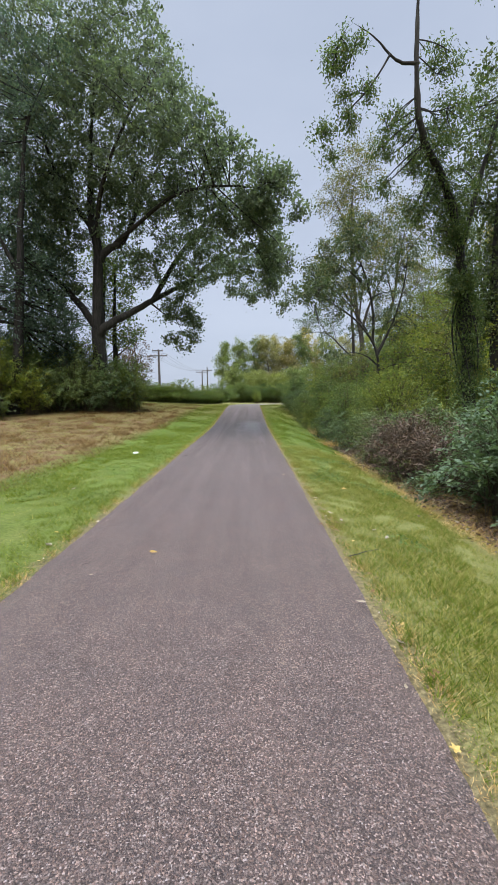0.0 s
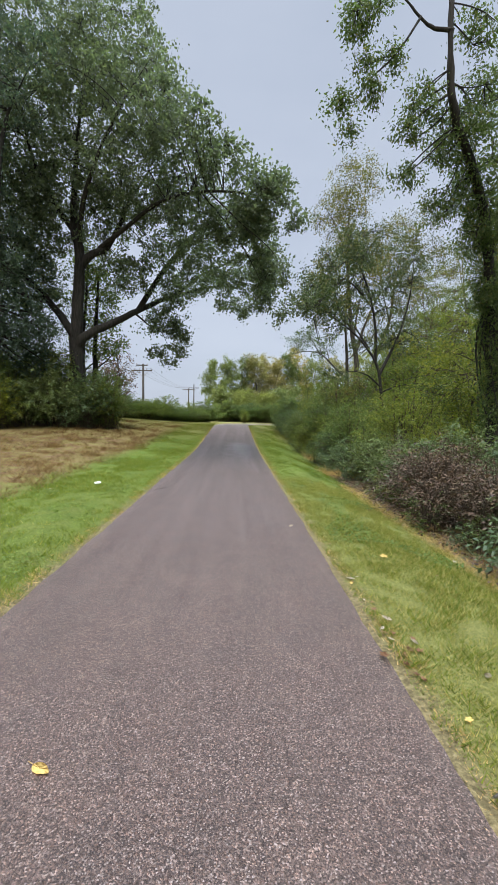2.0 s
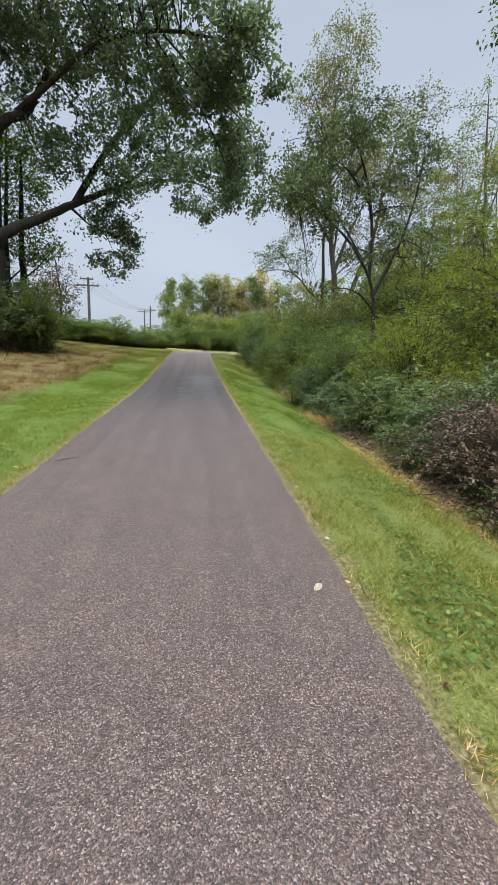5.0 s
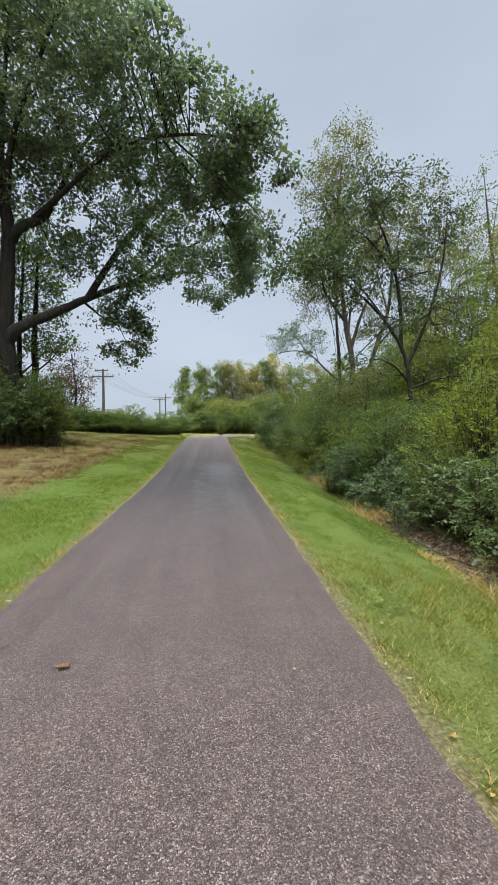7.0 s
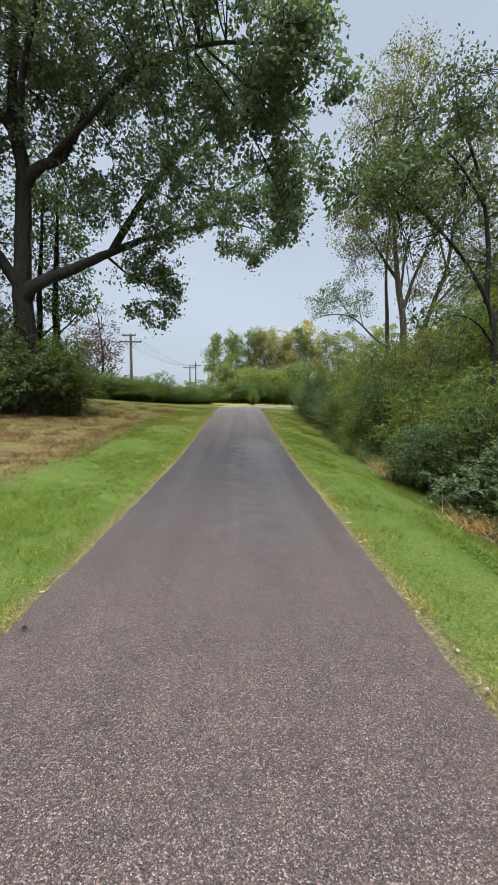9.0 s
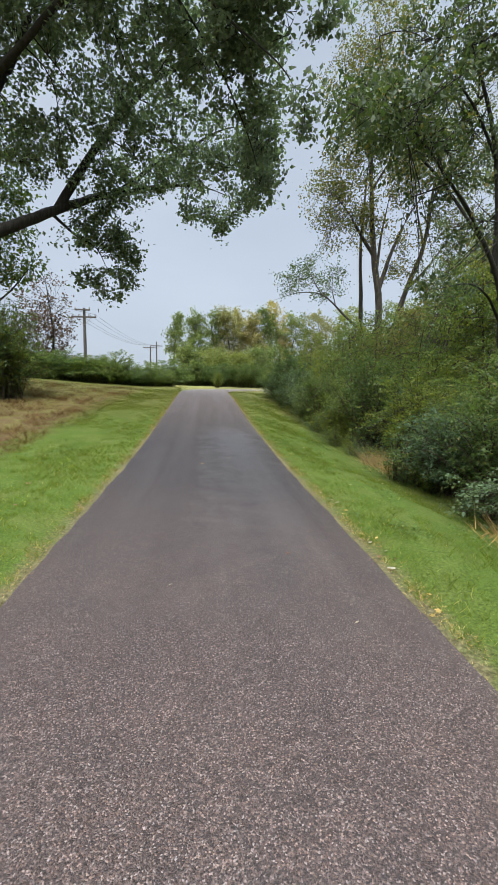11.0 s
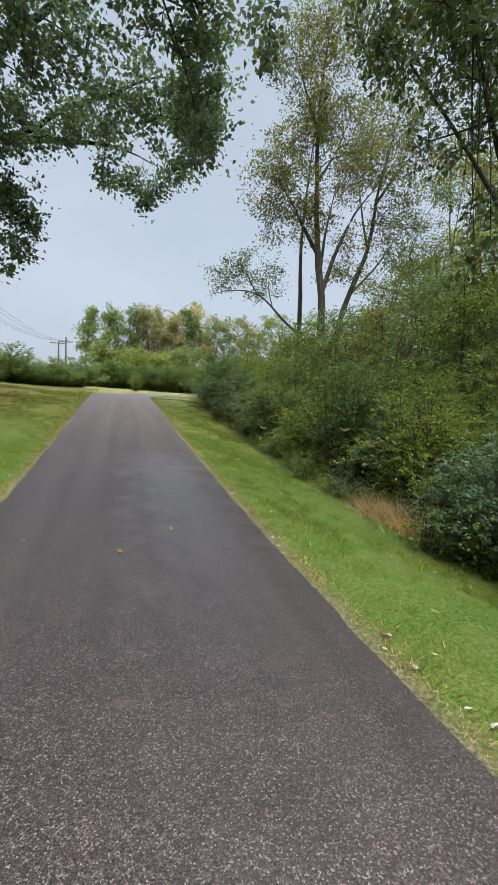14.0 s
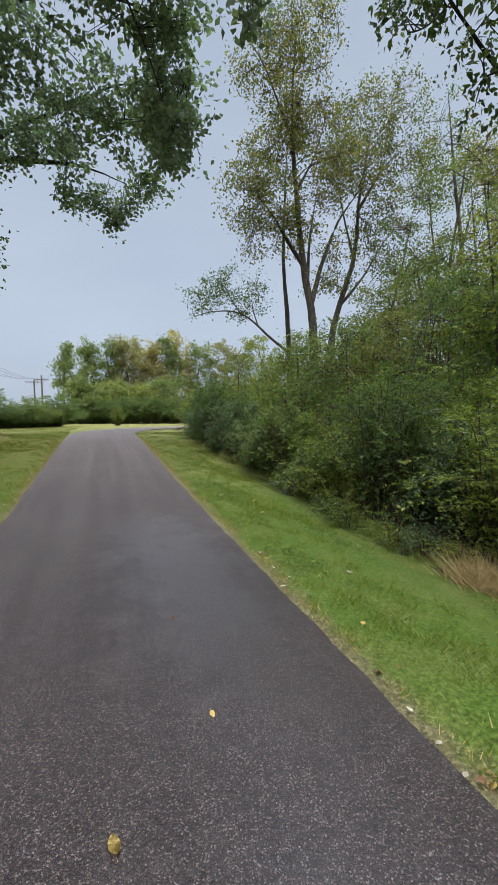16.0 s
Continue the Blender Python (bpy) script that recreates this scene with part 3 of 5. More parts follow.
def build_left_trees():
    tree("broadleaf_tree", "tall dark broadleaf tree behind shrubs", (-13.9, 26), [
        ([(-13.9, 26, 0.2), (-13.4, 26, 5), (-13.1, 26, 9), (-12.7, 26, 13), (-12.1, 26, 17), (-10.6, 26, 20)], 0.36, 0.05),
        ([(-13.1, 26, 9), (-14.6, 25.6, 12), (-16.5, 25.4, 15)], 0.15, 0.04)],
        [(-15.6, 26, 13.5, 3.6, 3.4, 7, 300), (-14, 25.6, 20, 4.2, 3.4, 4.5, 240), (-17.5, 24, 8.5, 3.5, 3, 4, 130), (-12.6, 26.4, 10.5, 1.6, 1.6, 2.5, 30), (-15.4, 26, 7, 3, 2.4, 2.6, 120), (-12.4, 27.4, 6.4, 1.8, 1.5, 1.8, 60), (-13.1, 29, 10.4, 2.1, 2, 1.9, 80), (-12, 31, 7.8, 1.9, 1.6, 1.7, 60), (-13, 28, 6.1, 2, 1.6, 1.9, 80), (-12.2, 29, 4.3, 1.7, 1.4, 1.5, 60)],
        LEAF_OAK, BARK_OAK, 0.16, 44, 0.5, -0.08, 21, more=1.1, grain=0.9)
    for i, (x, y, h) in enumerate([(-10.7, 33.6, 13), (-10.0, 33.6, 12)]):
        tree("young_tree", "slim grey trunk beside the old oak", (x, y), [
            ([(x, y, 0.3), (x + .05, y, 3), (x + .02, y, 6), (x + .2, y + .2, 10), (x + .3, y + .4, h)], 0.24 + 0.05 * i, 0.06),
            ([(x + .1, y, 4.6), (x + 1.2, y - .4, 5.4), (x + 2.2, y - .7, 6.4)], 0.06, 0.015)],
            [(x + .3, y + .5, h - 1.5, 2.2, 2, 2.6, 60), (x + 1.6, y - .4, 6.2, 0.9, 0.8, 0.6, 9), (x + .5, y + 1, 7.5, 1.4, 1.3, 1.6, 22)], LEAF_TREE, BARK_OAK, 0.2, 32, 0.5, -0.2, 31 + i, "slim trunks by the oak")
    x, y = -12.6, 48.5
    tree("half_bare_tree", "half-bare small tree with sparse reddish leaves", (x, y), [
        upright(x, y, 8.2, 0.13, (0.4, 0)),
        ([(x, y, 2.4), (x - 1, y, 4.2), (x - 1.4, y, 6)], 0.06, 0.015), ([(x, y, 2.6), (x + 1.1, y, 3.6), (x + 2.1, y, 4.6)], 0.06, 0.015),
        ([(x + .1, y, 4), (x + 1, y, 5.6), (x + 1.3, y, 7.2)], 0.05, 0.012)],
        [(x, y, 5.6, 2.1, 1.6, 3.2, 170)], LEAF_BROWN, BARK_OAK, 0.2, 20, 0.42, -0.3, 41)


def build_right_trees():
    # ivy-clad pair near the start, a long drooping branch over the path
    tree("ivy_tree", "ivy-clad tree leaning over the path", (7.7, 13.6), [
        ([(7.7, 13.6, -0.8), (7.5, 13.5, 2.6), (7.05, 13.0, 5), (6.2, 12.2, 7), (5.1, 11.2, 7.9), (4.75, 10.9, 9.0), (4.7, 10.9, 10.9), (4.9, 10.9, 13)], 0.2, 0.03),
        ([(4.72, 10.9, 9.45), (4.3, 10.85, 9.45), (4.0, 10.8, 9.6), (3.6, 10.8, 10.0), (3.1, 10.8, 10.3)], 0.05, 0.012),
        ([(4.0, 10.8, 9.6), (3.7, 10.75, 9.1), (3.3, 10.7, 8.6), (2.9, 10.7, 8.2), (2.55, 10.7, 7.6)], 0.03, 0.008),
        ([(6.8, 12.8, 5.6), (7.2, 12.6, 7.6), (7.6, 12.4, 9.4), (8.0, 12.2, 11)], 0.09, 0.02)],
        # hanging sprays, the crown, then ivy round the trunk
        [(2.67, 10.8, 9.44, .3, .35, .26, 15), (3, 10.8, 9.72, .34, .35, .3, 16), (2.92, 10.8, 8.68, .19, .25, .17, 9), (2.4, 10.7, 7.77, .17, .22, .17, 11), (2.56, 10.7, 7.2, .09, .14, .13, 6), (3.03, 10.7, 8.05, .2, .25, .18, 10), (3.4, 10.8, 8.75, .18, .2, .17, 9)]
        + [(4.4, 11.3, 8.3, .44, .4, .4, 24), (4.05, 11.3, 7.7, .24, .3, .22, 12), (5.12, 11.6, 7.7, .6, .6, .5, 46), (4.1, 11.5, 6.9, .24, .3, .2, 12), (5.7, 11.5, 8.4, .65, .6, .55, 40), (6.2, 12.3, 7.2, .7, .7, .6, 60), (5.35, 12.2, 6.65, .42, .5, .4, 30), (5.33, 11, 9.6, .5, .4, .4, 20)]
        + [(6.4, 12.6, 6.2, .5, .5, .6, 70), (6.95, 13, 5, .4, .4, .7, 80), (7.35, 13.4, 3.6, .36, .36, 1, 90), (7.55, 13.5, 2, .34, .34, 1.1, 80), (7.3, 12.6, 9.0, 1.2, 1.1, 1.1, 60), (6.9, 11, 12, 1.4, 1.2, .7, 18), (4.9, 10.9, 12.7, 1.4, 1.4, .7, 18)],
        LEAF_TREE, BARK_OAK, 0.078, 54, 0.22, -0.4, 51, droop=0.9, leaf_width=0.42)
    tree("ivy_tree", "ivy-clad tree trunk in the brush", (9.0, 14.4), [
        ([(9.0, 14.4, -0.9), (8.8, 14.3, 2.4), (8.6, 14.2, 5.4), (8.7, 14.3, 8), (8.9, 14.3, 11)], 0.22, 0.05), ([(8.6, 14.2, 5), (9.6, 14.5, 7.4), (10.4, 14.7, 10)], 0.1, 0.03)],
        [(8.7, 14.3, 4.0, 0.42, 0.42, 2.6, 100), (8.6, 14.0, 8.2, 1.3, 1.3, 1.5, 84), (9.0, 14.2, 11, 1.8, 1.6, 1.4, 84), (10.4, 14.6, 8, 1.6, 1.5, 1.8, 70)], LEAF_IVY, BARK_OAK, 0.13, 40, 0.4, -0.25, 52)
    # leaning tree whose crown hangs over the verge
    x, y = 7.0, 21.2
    tree("leaning_tree", "crooked broadleaf tree reaching over the verge", (x, y), [
        ([(x, y, -0.8), (6.95, y, 1.7), (6.75, y, 3.6), (5.9, y - .3, 4.8), (4.7, y - 1, 5.5), (3.4, y - 1.9, 5.9), (2.2, y - 2.8, 5.5)], 0.095, 0.012),
        ([(6.6, y, 4), (6.6, y + .1, 5.6), (6.2, y, 7.2), (5.6, y, 8.6), (5.4, y, 9.6)], 0.08, 0.015),
        ([(6.85, y, 2.9), (6.1, y - .6, 3.3), (5.2, y - 1.3, 3.4), (4.0, y - 1.8, 3.1)], 0.04, 0.01),
        ([(6.8, y, 3.4), (7.6, y + .3, 5), (8.2, y + .4, 7), (8.4, y + .4, 9)], 0.08, 0.02),
        ([(6.4, y, 6.4), (5.4, y - .5, 7.2), (4.4, y - .9, 7.6)], 0.05, 0.012),
        ([(6.3, y, 4.6), (5.3, y + .5, 6.2), (4.2, y + .4, 6.9), (3.3, y - .2, 6.8)], 0.045, 0.01),
        ([(6.85, y, 2.6), (7.6, y - .6, 2.9), (8.6, y - 1, 3.0)], 0.04, 0.012)],
        even([(1.95, 18.1, 5.2, .45, .5, .3, 0), (2.6, 18.7, 5.6, .7, .7, .45, 0), (3.4, 19.4, 6.2, 1, 1, .7, 0), (3.5, 20.9, 6.7, .8, .6, .4, 0), (4.5, 21.9, 7.5, 1.1, .9, .6, 0), (5.4, 22.2, 7.3, 1, .9, .5, 0), (4.3, 20.3, 6.2, 1.1, 1, .6, 0), (5.2, 20.8, 8.1, 1.3, 1.2, .9, 0)], 62)
        + even([(6.3, 21.2, 9, 1.4, 1.3, 1, 0), (3.9, 20.4, 7.5, 1, .9, .6, 0), (4.6, 20.5, 5.4, 1, .9, .35, 0), (6.6, 21, 6.6, 1.3, 1.2, .8, 0), (5.5, 21.2, 9.6, .6, .5, .6, 0), (7.8, 21.6, 5.2, 1.2, 1.1, .9, 0), (7.9, 21.6, 8, 1.3, 1.1, 1, 0), (5.6, 20.6, 4.6, 1, .8, .3, 0), (4.4, 19.6, 3.3, .7, .5, .2, 0)], 50),
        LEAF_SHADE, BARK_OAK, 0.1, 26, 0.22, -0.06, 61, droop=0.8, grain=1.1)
    # tall cottonwoods at the far end of the wood
    y = 36.0
    tree("cottonwood", "tall cottonwood with thin yellowing crown", (9.99, y), [
        ([(9.99, y, 0), (9.91, y, 3.34), (9.84, y, 5.54), (9.4, y, 8.19), (9.11, y, 11.35), (8.89, y, 14.51), (8.96, y, 17.31), (9.4, y, 20.61)], 0.29, 0.03),
        ([(9.33, y, 8.48), (8.44, y, 9.66), (7.86, y, 10.54), (6.75, y, 11.72)], 0.12, 0.02),
        ([(9.77, y, 6.72), (10.43, y, 8.85), (11.38, y, 10.91), (12.93, y, 12.89)], 0.14, 0.02),
        ([(8.89, y, 14), (8.22, y, 15.47), (7.49, y, 17.01), (6.61, y, 18.04)], 0.08, 0.01),
        ([(9.03, y, 11.79), (9.99, y, 13.63), (10.72, y, 15.83)], 0.08, 0.01),
        ([(9.55, y, 7.6), (9.91, y + 0.29, 9.95), (10.28, y + 0.37, 12.16)], 0.1, 0.02)],
        [(9.25, y, 19.07, 1.85, 1.7, 2.62, 150), (8.96, y, 15.54, 1.62, 1.54, 2.01, 95), (7.27, y, 17.01, 1.16, 1.16, 1.54, 46), (7.27, y, 12.6, 1.31, 1.39, 1.31, 66), (6.53, y, 11.13, 1.08, 1.16, 1.24, 48), (8.08, y, 10.98, 1.24, 1.16, 1.24, 50), (8.96, y, 9.66, 1.08, 1, 0.85, 26), (9.91, y, 15.47, 1.54, 1.54, 1.39, 46), (10.43, y, 12.53, 1.24, 1.24, 1.39, 50), (8.22, y, 13.78, 1.16, 1.24, 1.24, 34), (7.05, y, 9.44, 0.93, 0.93, 0.69, 20), (12.56, y, 13.26, 1.24, 1.24, 1.16, 34), (12.2, 35, 15.2, 1.4, 1.2, 1.3, 30), (10.3, 34, 12.3, 1.5, 1.2, 1.3, 30), (11, y, 9.4, 1.2, 1, .8, 18), (10.4, y, 7.6, 1, .8, .6, 12)],
        LEAF_GOLD, BARK_GREY, 0.13, 20, 0.4, -0.06, 71, more=1.7, grain=0.9)
    y = 38.8
    tree("slim_tree", "slim grey tree with a long side limb", (10.0, y), [
        ([(10.0, y, 0.2), (9.9, y, 3.5), (9.8, y, 6.6), (9.6, y, 9.2), (9.7, y, 13), (9.9, y, 16)], 0.2, 0.04),
        ([(9.9, y, 4.7), (9.1, y + .8, 5.6), (7.9, y + 2.2, 7.1), (6.6, y + 4, 7.6), (5.1, y + 5.4, 7.3)], 0.1, 0.015), ([(7.9, y + 2.2, 7.1), (7.4, y + 2.8, 8.2), (6.9, y + 3.2, 9.4)], 0.05, 0.01), ([(8.6, y + 1.4, 6.3), (8.4, y + 1.8, 7.6), (8.5, y + 2, 8.7)], 0.04, 0.01)],
        [(7.2, y + 3, 8.9, 1.2, 1.2, 1.0, 44), (6.0, y + 4.6, 8.3, 1.2, 1, 0.7, 30), (8.5, y + 2, 8.2, 0.8, 0.9, 1.0, 24), (7.6, y + 2.6, 7.4, 1.0, .9, .5, 12), (9.8, y, 15, 1.6, 1.6, 1.6, 34)], LEAF_TREE, BARK_GREY, 0.13, 22, 0.4, -0.1, 72, more=1.2)
    y = 36.8
    tree("cottonwood", "leaning cottonwood with golden thin foliage", (10.87, y), [
        ([(10.87, y, 0), (11.23, y, 4.07), (11.6, y, 6.35), (12.63, y, 9.44), (12.92, y, 12.38), (13.36, y, 14.36), (13.8, y, 16.56)], 0.24, 0.02),
        ([(12.85, y, 11.71), (14.25, y, 13.92), (15.94, y, 15.61)], 0.1, 0.01),
        ([(11.75, y, 6.86), (13.22, y, 8.48), (14.83, y, 10.98)], 0.11, 0.01),
        ([(12.63, y, 9.36), (12.04, y, 11.42), (11.6, y, 13.62)], 0.08, 0.01)],
        [(13.22, y, 15.68, 1.7, 1.54, 1.7, 90), (15.27, y, 14.8, 1.7, 1.54, 1.31, 60), (11.75, y, 13.62, 1, 1.16, 1.39, 40), (14.61, y, 11.27, 1.39, 1.23, 1.08, 40), (12.92, y, 11.42, 1, 1.08, 0.93, 22), (14.8, 36, 16.9, 1.6, 1.4, 1.5, 50), (13.6, 36, 12.2, 1.5, 1.2, 1.3, 36), (13.7, 36.6, 9.4, 1.4, 1, 1, 26), (12, 36.8, 8, 1, .8, .8, 16), (15.2, 36.6, 9, 1.4, 1, 1.2, 24), (16.7, 37, 13.9, 1.6, 1.2, 1.4, 44)],
        LEAF_GOLD, BARK_GREY, 0.13, 20, 0.4, -0.06, 73, more=1.4, grain=0.9)
    for i, (x, y, h, r) in enumerate([(21.8, 40, 21, 0.26), (20.6, 33, 16, 0.2), (17.5, 24, 12, 0.16), (15.5, 15, 11, 0.16)]):
        tree("woodland_tree", "half-bare woodland tree with yellow-green leaves", (x, y), [
            upright(x, y, h, r, (0.6 * (-1) ** i, 0)),
            ([(x, y, h * .35), (x - 1.4, y - .3, h * .55), (x - 2.2, y - .5, h * .78)], r * .5, 0.02), ([(x, y, h * .42), (x + 1.6, y + .3, h * .62), (x + 2.6, y, h * .82)], r * .5, 0.02),
            ([(x, y, h * .5), (x - .4, y - 1.4, h * .7), (x - .3, y - 2, h * .88)], r * .4, 0.02)],
            [(x, y, h * .86, 2.4, 2.2, h * .15, 60), (x - 2, y - .4, h * .74, 1.7, 1.6, h * .1, 34), (x + 2.2, y, h * .76, 1.8, 1.6, h * .1, 34), (x, y, h * .45, 2.6, 2.4, h * .16, 60)],
            LEAF_GOLD if i % 2 else LEAF_TREE, BARK_GREY, 0.16, 30, 0.5, -0.2, 80 + i, "thin trees deep in the wood")


build_oak()
build_left_trees()
build_right_trees()


# ---- brush and saplings ----
def shrub(name, label, category, h, r, stems, per, leaf, leaf_size, seed, arch=0.7, bark=None, width=0.5, low=0.08):
    """Arching stems from one foot, leaves all along them; built at the origin."""
    rng = np.random.default_rng(seed)
    top = root(name, 0, 0, 0, label, category)
    k = 8
    az = rng.uniform(0, 2 * np.pi, stems)
    out = r * rng.uniform(0.05, 1.0, stems) ** 0.7
    tall = h * np.sqrt(np.clip(1 - (out / r) ** 2 * 0.85, 0.08, 1)) * rng.uniform(0.6, 1.08, stems)
    f = np.linspace(0, 1, k)[None]
    rad = out[:, None] * f ** 1.25
    z = tall[:, None] * (np.sin(f * np.pi * (0.5 + 0.18 * arch)) / np.sin(np.pi * (0.5 + 0.18 * arch)) * arch + f * (1 - arch)) / 1.0
    z = z / z.max(1, keepdims=True) * tall[:, None]
    sway = np.cumsum(rng.normal(0, 0.03 * r, (stems, k, 2)), 1) * f[..., None]
    foot = rng.normal(0, 0.13 * r, (stems, 2))
    P = np.stack([foot[:, :1] + np.cos(az)[:, None] * rad, foot[:, 1:] + np.sin(az)[:, None] * rad, z], -1)
    P[..., :2] += sway
    P[..., 2] += np.cumsum(rng.normal(0, 0.02 * h, (stems, k)), 1) * f
    R = (0.006 + 0.006 * h / 2) * (1 - 0.8 * f) * np.ones((stems, 1))
    V, Q = tubes(P, R, 4)
    part("stemwork", indexed_mesh(name + "_stems", V, Q), bark or BARK_THIN, top)["kind"] = "stuff"
    # short sprays off every stem, leaves lying flat in two ranks along each
    rows = 9
    sprays = max(2, per // rows)
    n = stems * sprays
    st = np.repeat(np.arange(stems), sprays)
    u = (low + (1 - low) * rng.uniform(0, 1, n) ** 0.8) * (k - 1 - 1e-6)
    i = u.astype(int)
    g = (u - i)[:, None]
    foot2 = P[st, i] * (1 - g) + P[st, i + 1] * g
    way = unit(P[st, i + 1] - P[st, i])
    out2 = unit(foot2 * (1, 1, 0) + 1e-4)
    D0 = unit(way * 0.5 + out2 * 0.7 + rng.normal(0, 0.55, (n, 3)) + np.array([0, 0, 0.12]))
    length = (0.16 + 0.13 * h / 2) * rng.uniform(0.5, 1.5, n)
    rank = np.linspace(0.12, 1, rows)[None] * length[:, None]
    c = foot2[:, None] + D0[:, None] * rank[..., None]
    c[..., 2] -= 0.25 * rank ** 2 / (0.3 * h / 2)
    c = c.reshape(-1, 3) + rng.normal(0, 0.012, (n * rows, 3))
    c[:, 2] = np.maximum(c[:, 2], 0.03)
    lie = unit(np.cross(D0, np.array([0, 0, 1.0])))
    alt = np.tile(np.where(np.arange(rows) % 2, 1.0, -1.0), n)[:, None]
    D = np.repeat(D0, rows, 0) * 0.6 + np.repeat(lie, rows, 0) * alt * 0.8 + rng.normal(0, 0.3, (n * rows, 3))
    up = np.array([0, 0, 1.0]) + rng.normal(0, 0.4, (n * rows, 3))
    part("foliage", raw_mesh(name + "_leaves", leaf_quads(rng, c, D, leaf_size, width, 0.25, up), 4), leaf, top)
    return top


def plant(proto, x, y, turn, size, tall=1.0, group="", label=""):
    m = Matrix.Translation((x, y, gz(x, y) - 0.03)) @ Matrix.Rotation(turn, 4, "Z")
    ob = copy_thing(proto, m)
    ob.scale = (size, size, size * tall)
    if "hedge" in label:
        ob.scale.x *= 1.45
    if group:
        ob["group"] = group
    if label:
        ob["label"] = label
    return ob


def clear(proto):
    for o in (*proto.children_recursive, proto):
        bpy.data.objects.remove(o)


def build_brush():
    rnd = random.Random(4)
    dark = [shrub("brush_bush", "dense dark green thicket at the verge", "bush", 1.9, 1.35, 130, 63, LEAF_BRUSH, 0.09, 100 + i, 0.75) for i in range(3)]
    lime = [shrub("lime_bush", "yellow-green leafy bush at the wood's edge", "bush", 2.2, 1.3, 120, 81, LEAF_LIME, 0.07, 110 + i, 0.6) for i in range(2)]
    mixed = [shrub("leafy_bush", "mid-green leafy bush at the wood's edge", "bush", 2.2, 1.3, 120, 81, LEAF_TREE, 0.075, 120 + i, 0.65) for i in range(2)]
    # taller growth behind, of many thin stems with uneven tops
    tall_lime = [shrub("lime_bush", "tall yellow-green bush inside the wood's edge", "bush", 3.4, 1.9, 130, 108, LEAF_LIME, 0.085, 115 + i, 0.35) for i in range(2)]
    tall_mixed = [shrub("leafy_bush", "tall mid-green bush inside the wood's edge", "bush", 3.5, 1.9, 130, 108, LEAF_TREE, 0.09, 125 + i, 0.4) for i in range(2)]
    weed = [shrub("weed_plant", "upright leafy weed at the foot of the thicket", "weed", 0.85, 0.4, 12, 63, (LEAF_LIME, LEAF_TREE, LEAF_BRUSH)[i], 0.05, 150 + i, 0.15, low=0.1) for i in range(3)]
    brown = shrub("bramble_bush", "dried brown bramble tangle in the brush", "bush", 1.3, 1.2, 170, 36, LEAF_BROWN, 0.05, 130, 0.95)
    hedge = [shrub("hedge_bush", "hedge bush at the far edge of the field", "bush", 2.0, 1.5, 130, 81, LEAF_TREE, 0.09, 140 + i, 0.6, low=0.0) for i in range(2)]
    grp = "thicket along the path"
    # front row at the foot of the bank
    for y in np.arange(1.2, 36.5, 1.15):
        x = 4.75 - 0.018 * y + rnd.uniform(-0.3, 0.4) + (0.6 if 20 < y < 22.8 else 0)
        if 7.8 < y < 10.4:
            plant(brown, x - 0.2, y, rnd.uniform(0, 6), rnd.uniform(0.95, 1.1), 1.1, grp)
            continue
        if y < 13:
            p = rnd.choice(dark + dark + mixed)
        elif y < 24:
            p = rnd.choice(dark + mixed + lime[:1])
        else:
            p = rnd.choice(dark[:2] + mixed + lime)
        plant(p, x, y, rnd.uniform(0, 6), rnd.uniform(0.55, 1.0), rnd.uniform(0.75, 1.45 if y > 13 else 1.15), grp)
    # second row, taller
    for y in np.arange(0.5, 37, 1.5):
        x = 6.5 - 0.02 * y + rnd.uniform(-0.3, 0.3)
        if y < 14:
            plant(rnd.choice(dark), x, y, rnd.uniform(0, 6), rnd.uniform(0.95, 1.15), 0.95, grp)
        else:
            plant(rnd.choice(tall_mixed + tall_lime + dark[:1]), x, y, rnd.uniform(0, 6), rnd.uniform(0.5, 0.95), rnd.uniform(0.7, 1.3), grp)
    # deep rows that close the wood
    for y in np.arange(0, 40, 2.2):
        for x0 in (8.4, 11.0, 14.5):
            x = x0 + rnd.uniform(-0.7, 0.7)
            plant(rnd.choice(tall_mixed + tall_lime), x, y + rnd.uniform(-.6, .6), rnd.uniform(0, 6), rnd.uniform(0.6, 1.05), rnd.uniform(0.7, 1.25), grp)
    # weeds standing out of the bank before the thicket
    for i in range(60):
        y = rnd.uniform(6, 35)
        plant(rnd.choice(weed), 4.0 - 0.012 * y + rnd.uniform(-0.22, 0.3), y, rnd.uniform(0, 6), rnd.uniform(0.5, 1.15), rnd.uniform(0.7, 1.3), "weeds along the bank")
    for x, y, s in [(4.6, 38.5, .8), (6, 39.2, 1.1), (7.6, 39.5, 1.2), (4.4, 37, .8)]:
        plant(rnd.choice(lime + mixed), x, y, rnd.uniform(0, 6), s, 1.1, grp)
    # under the oak and to its side
    grp = "bushes under the oak"
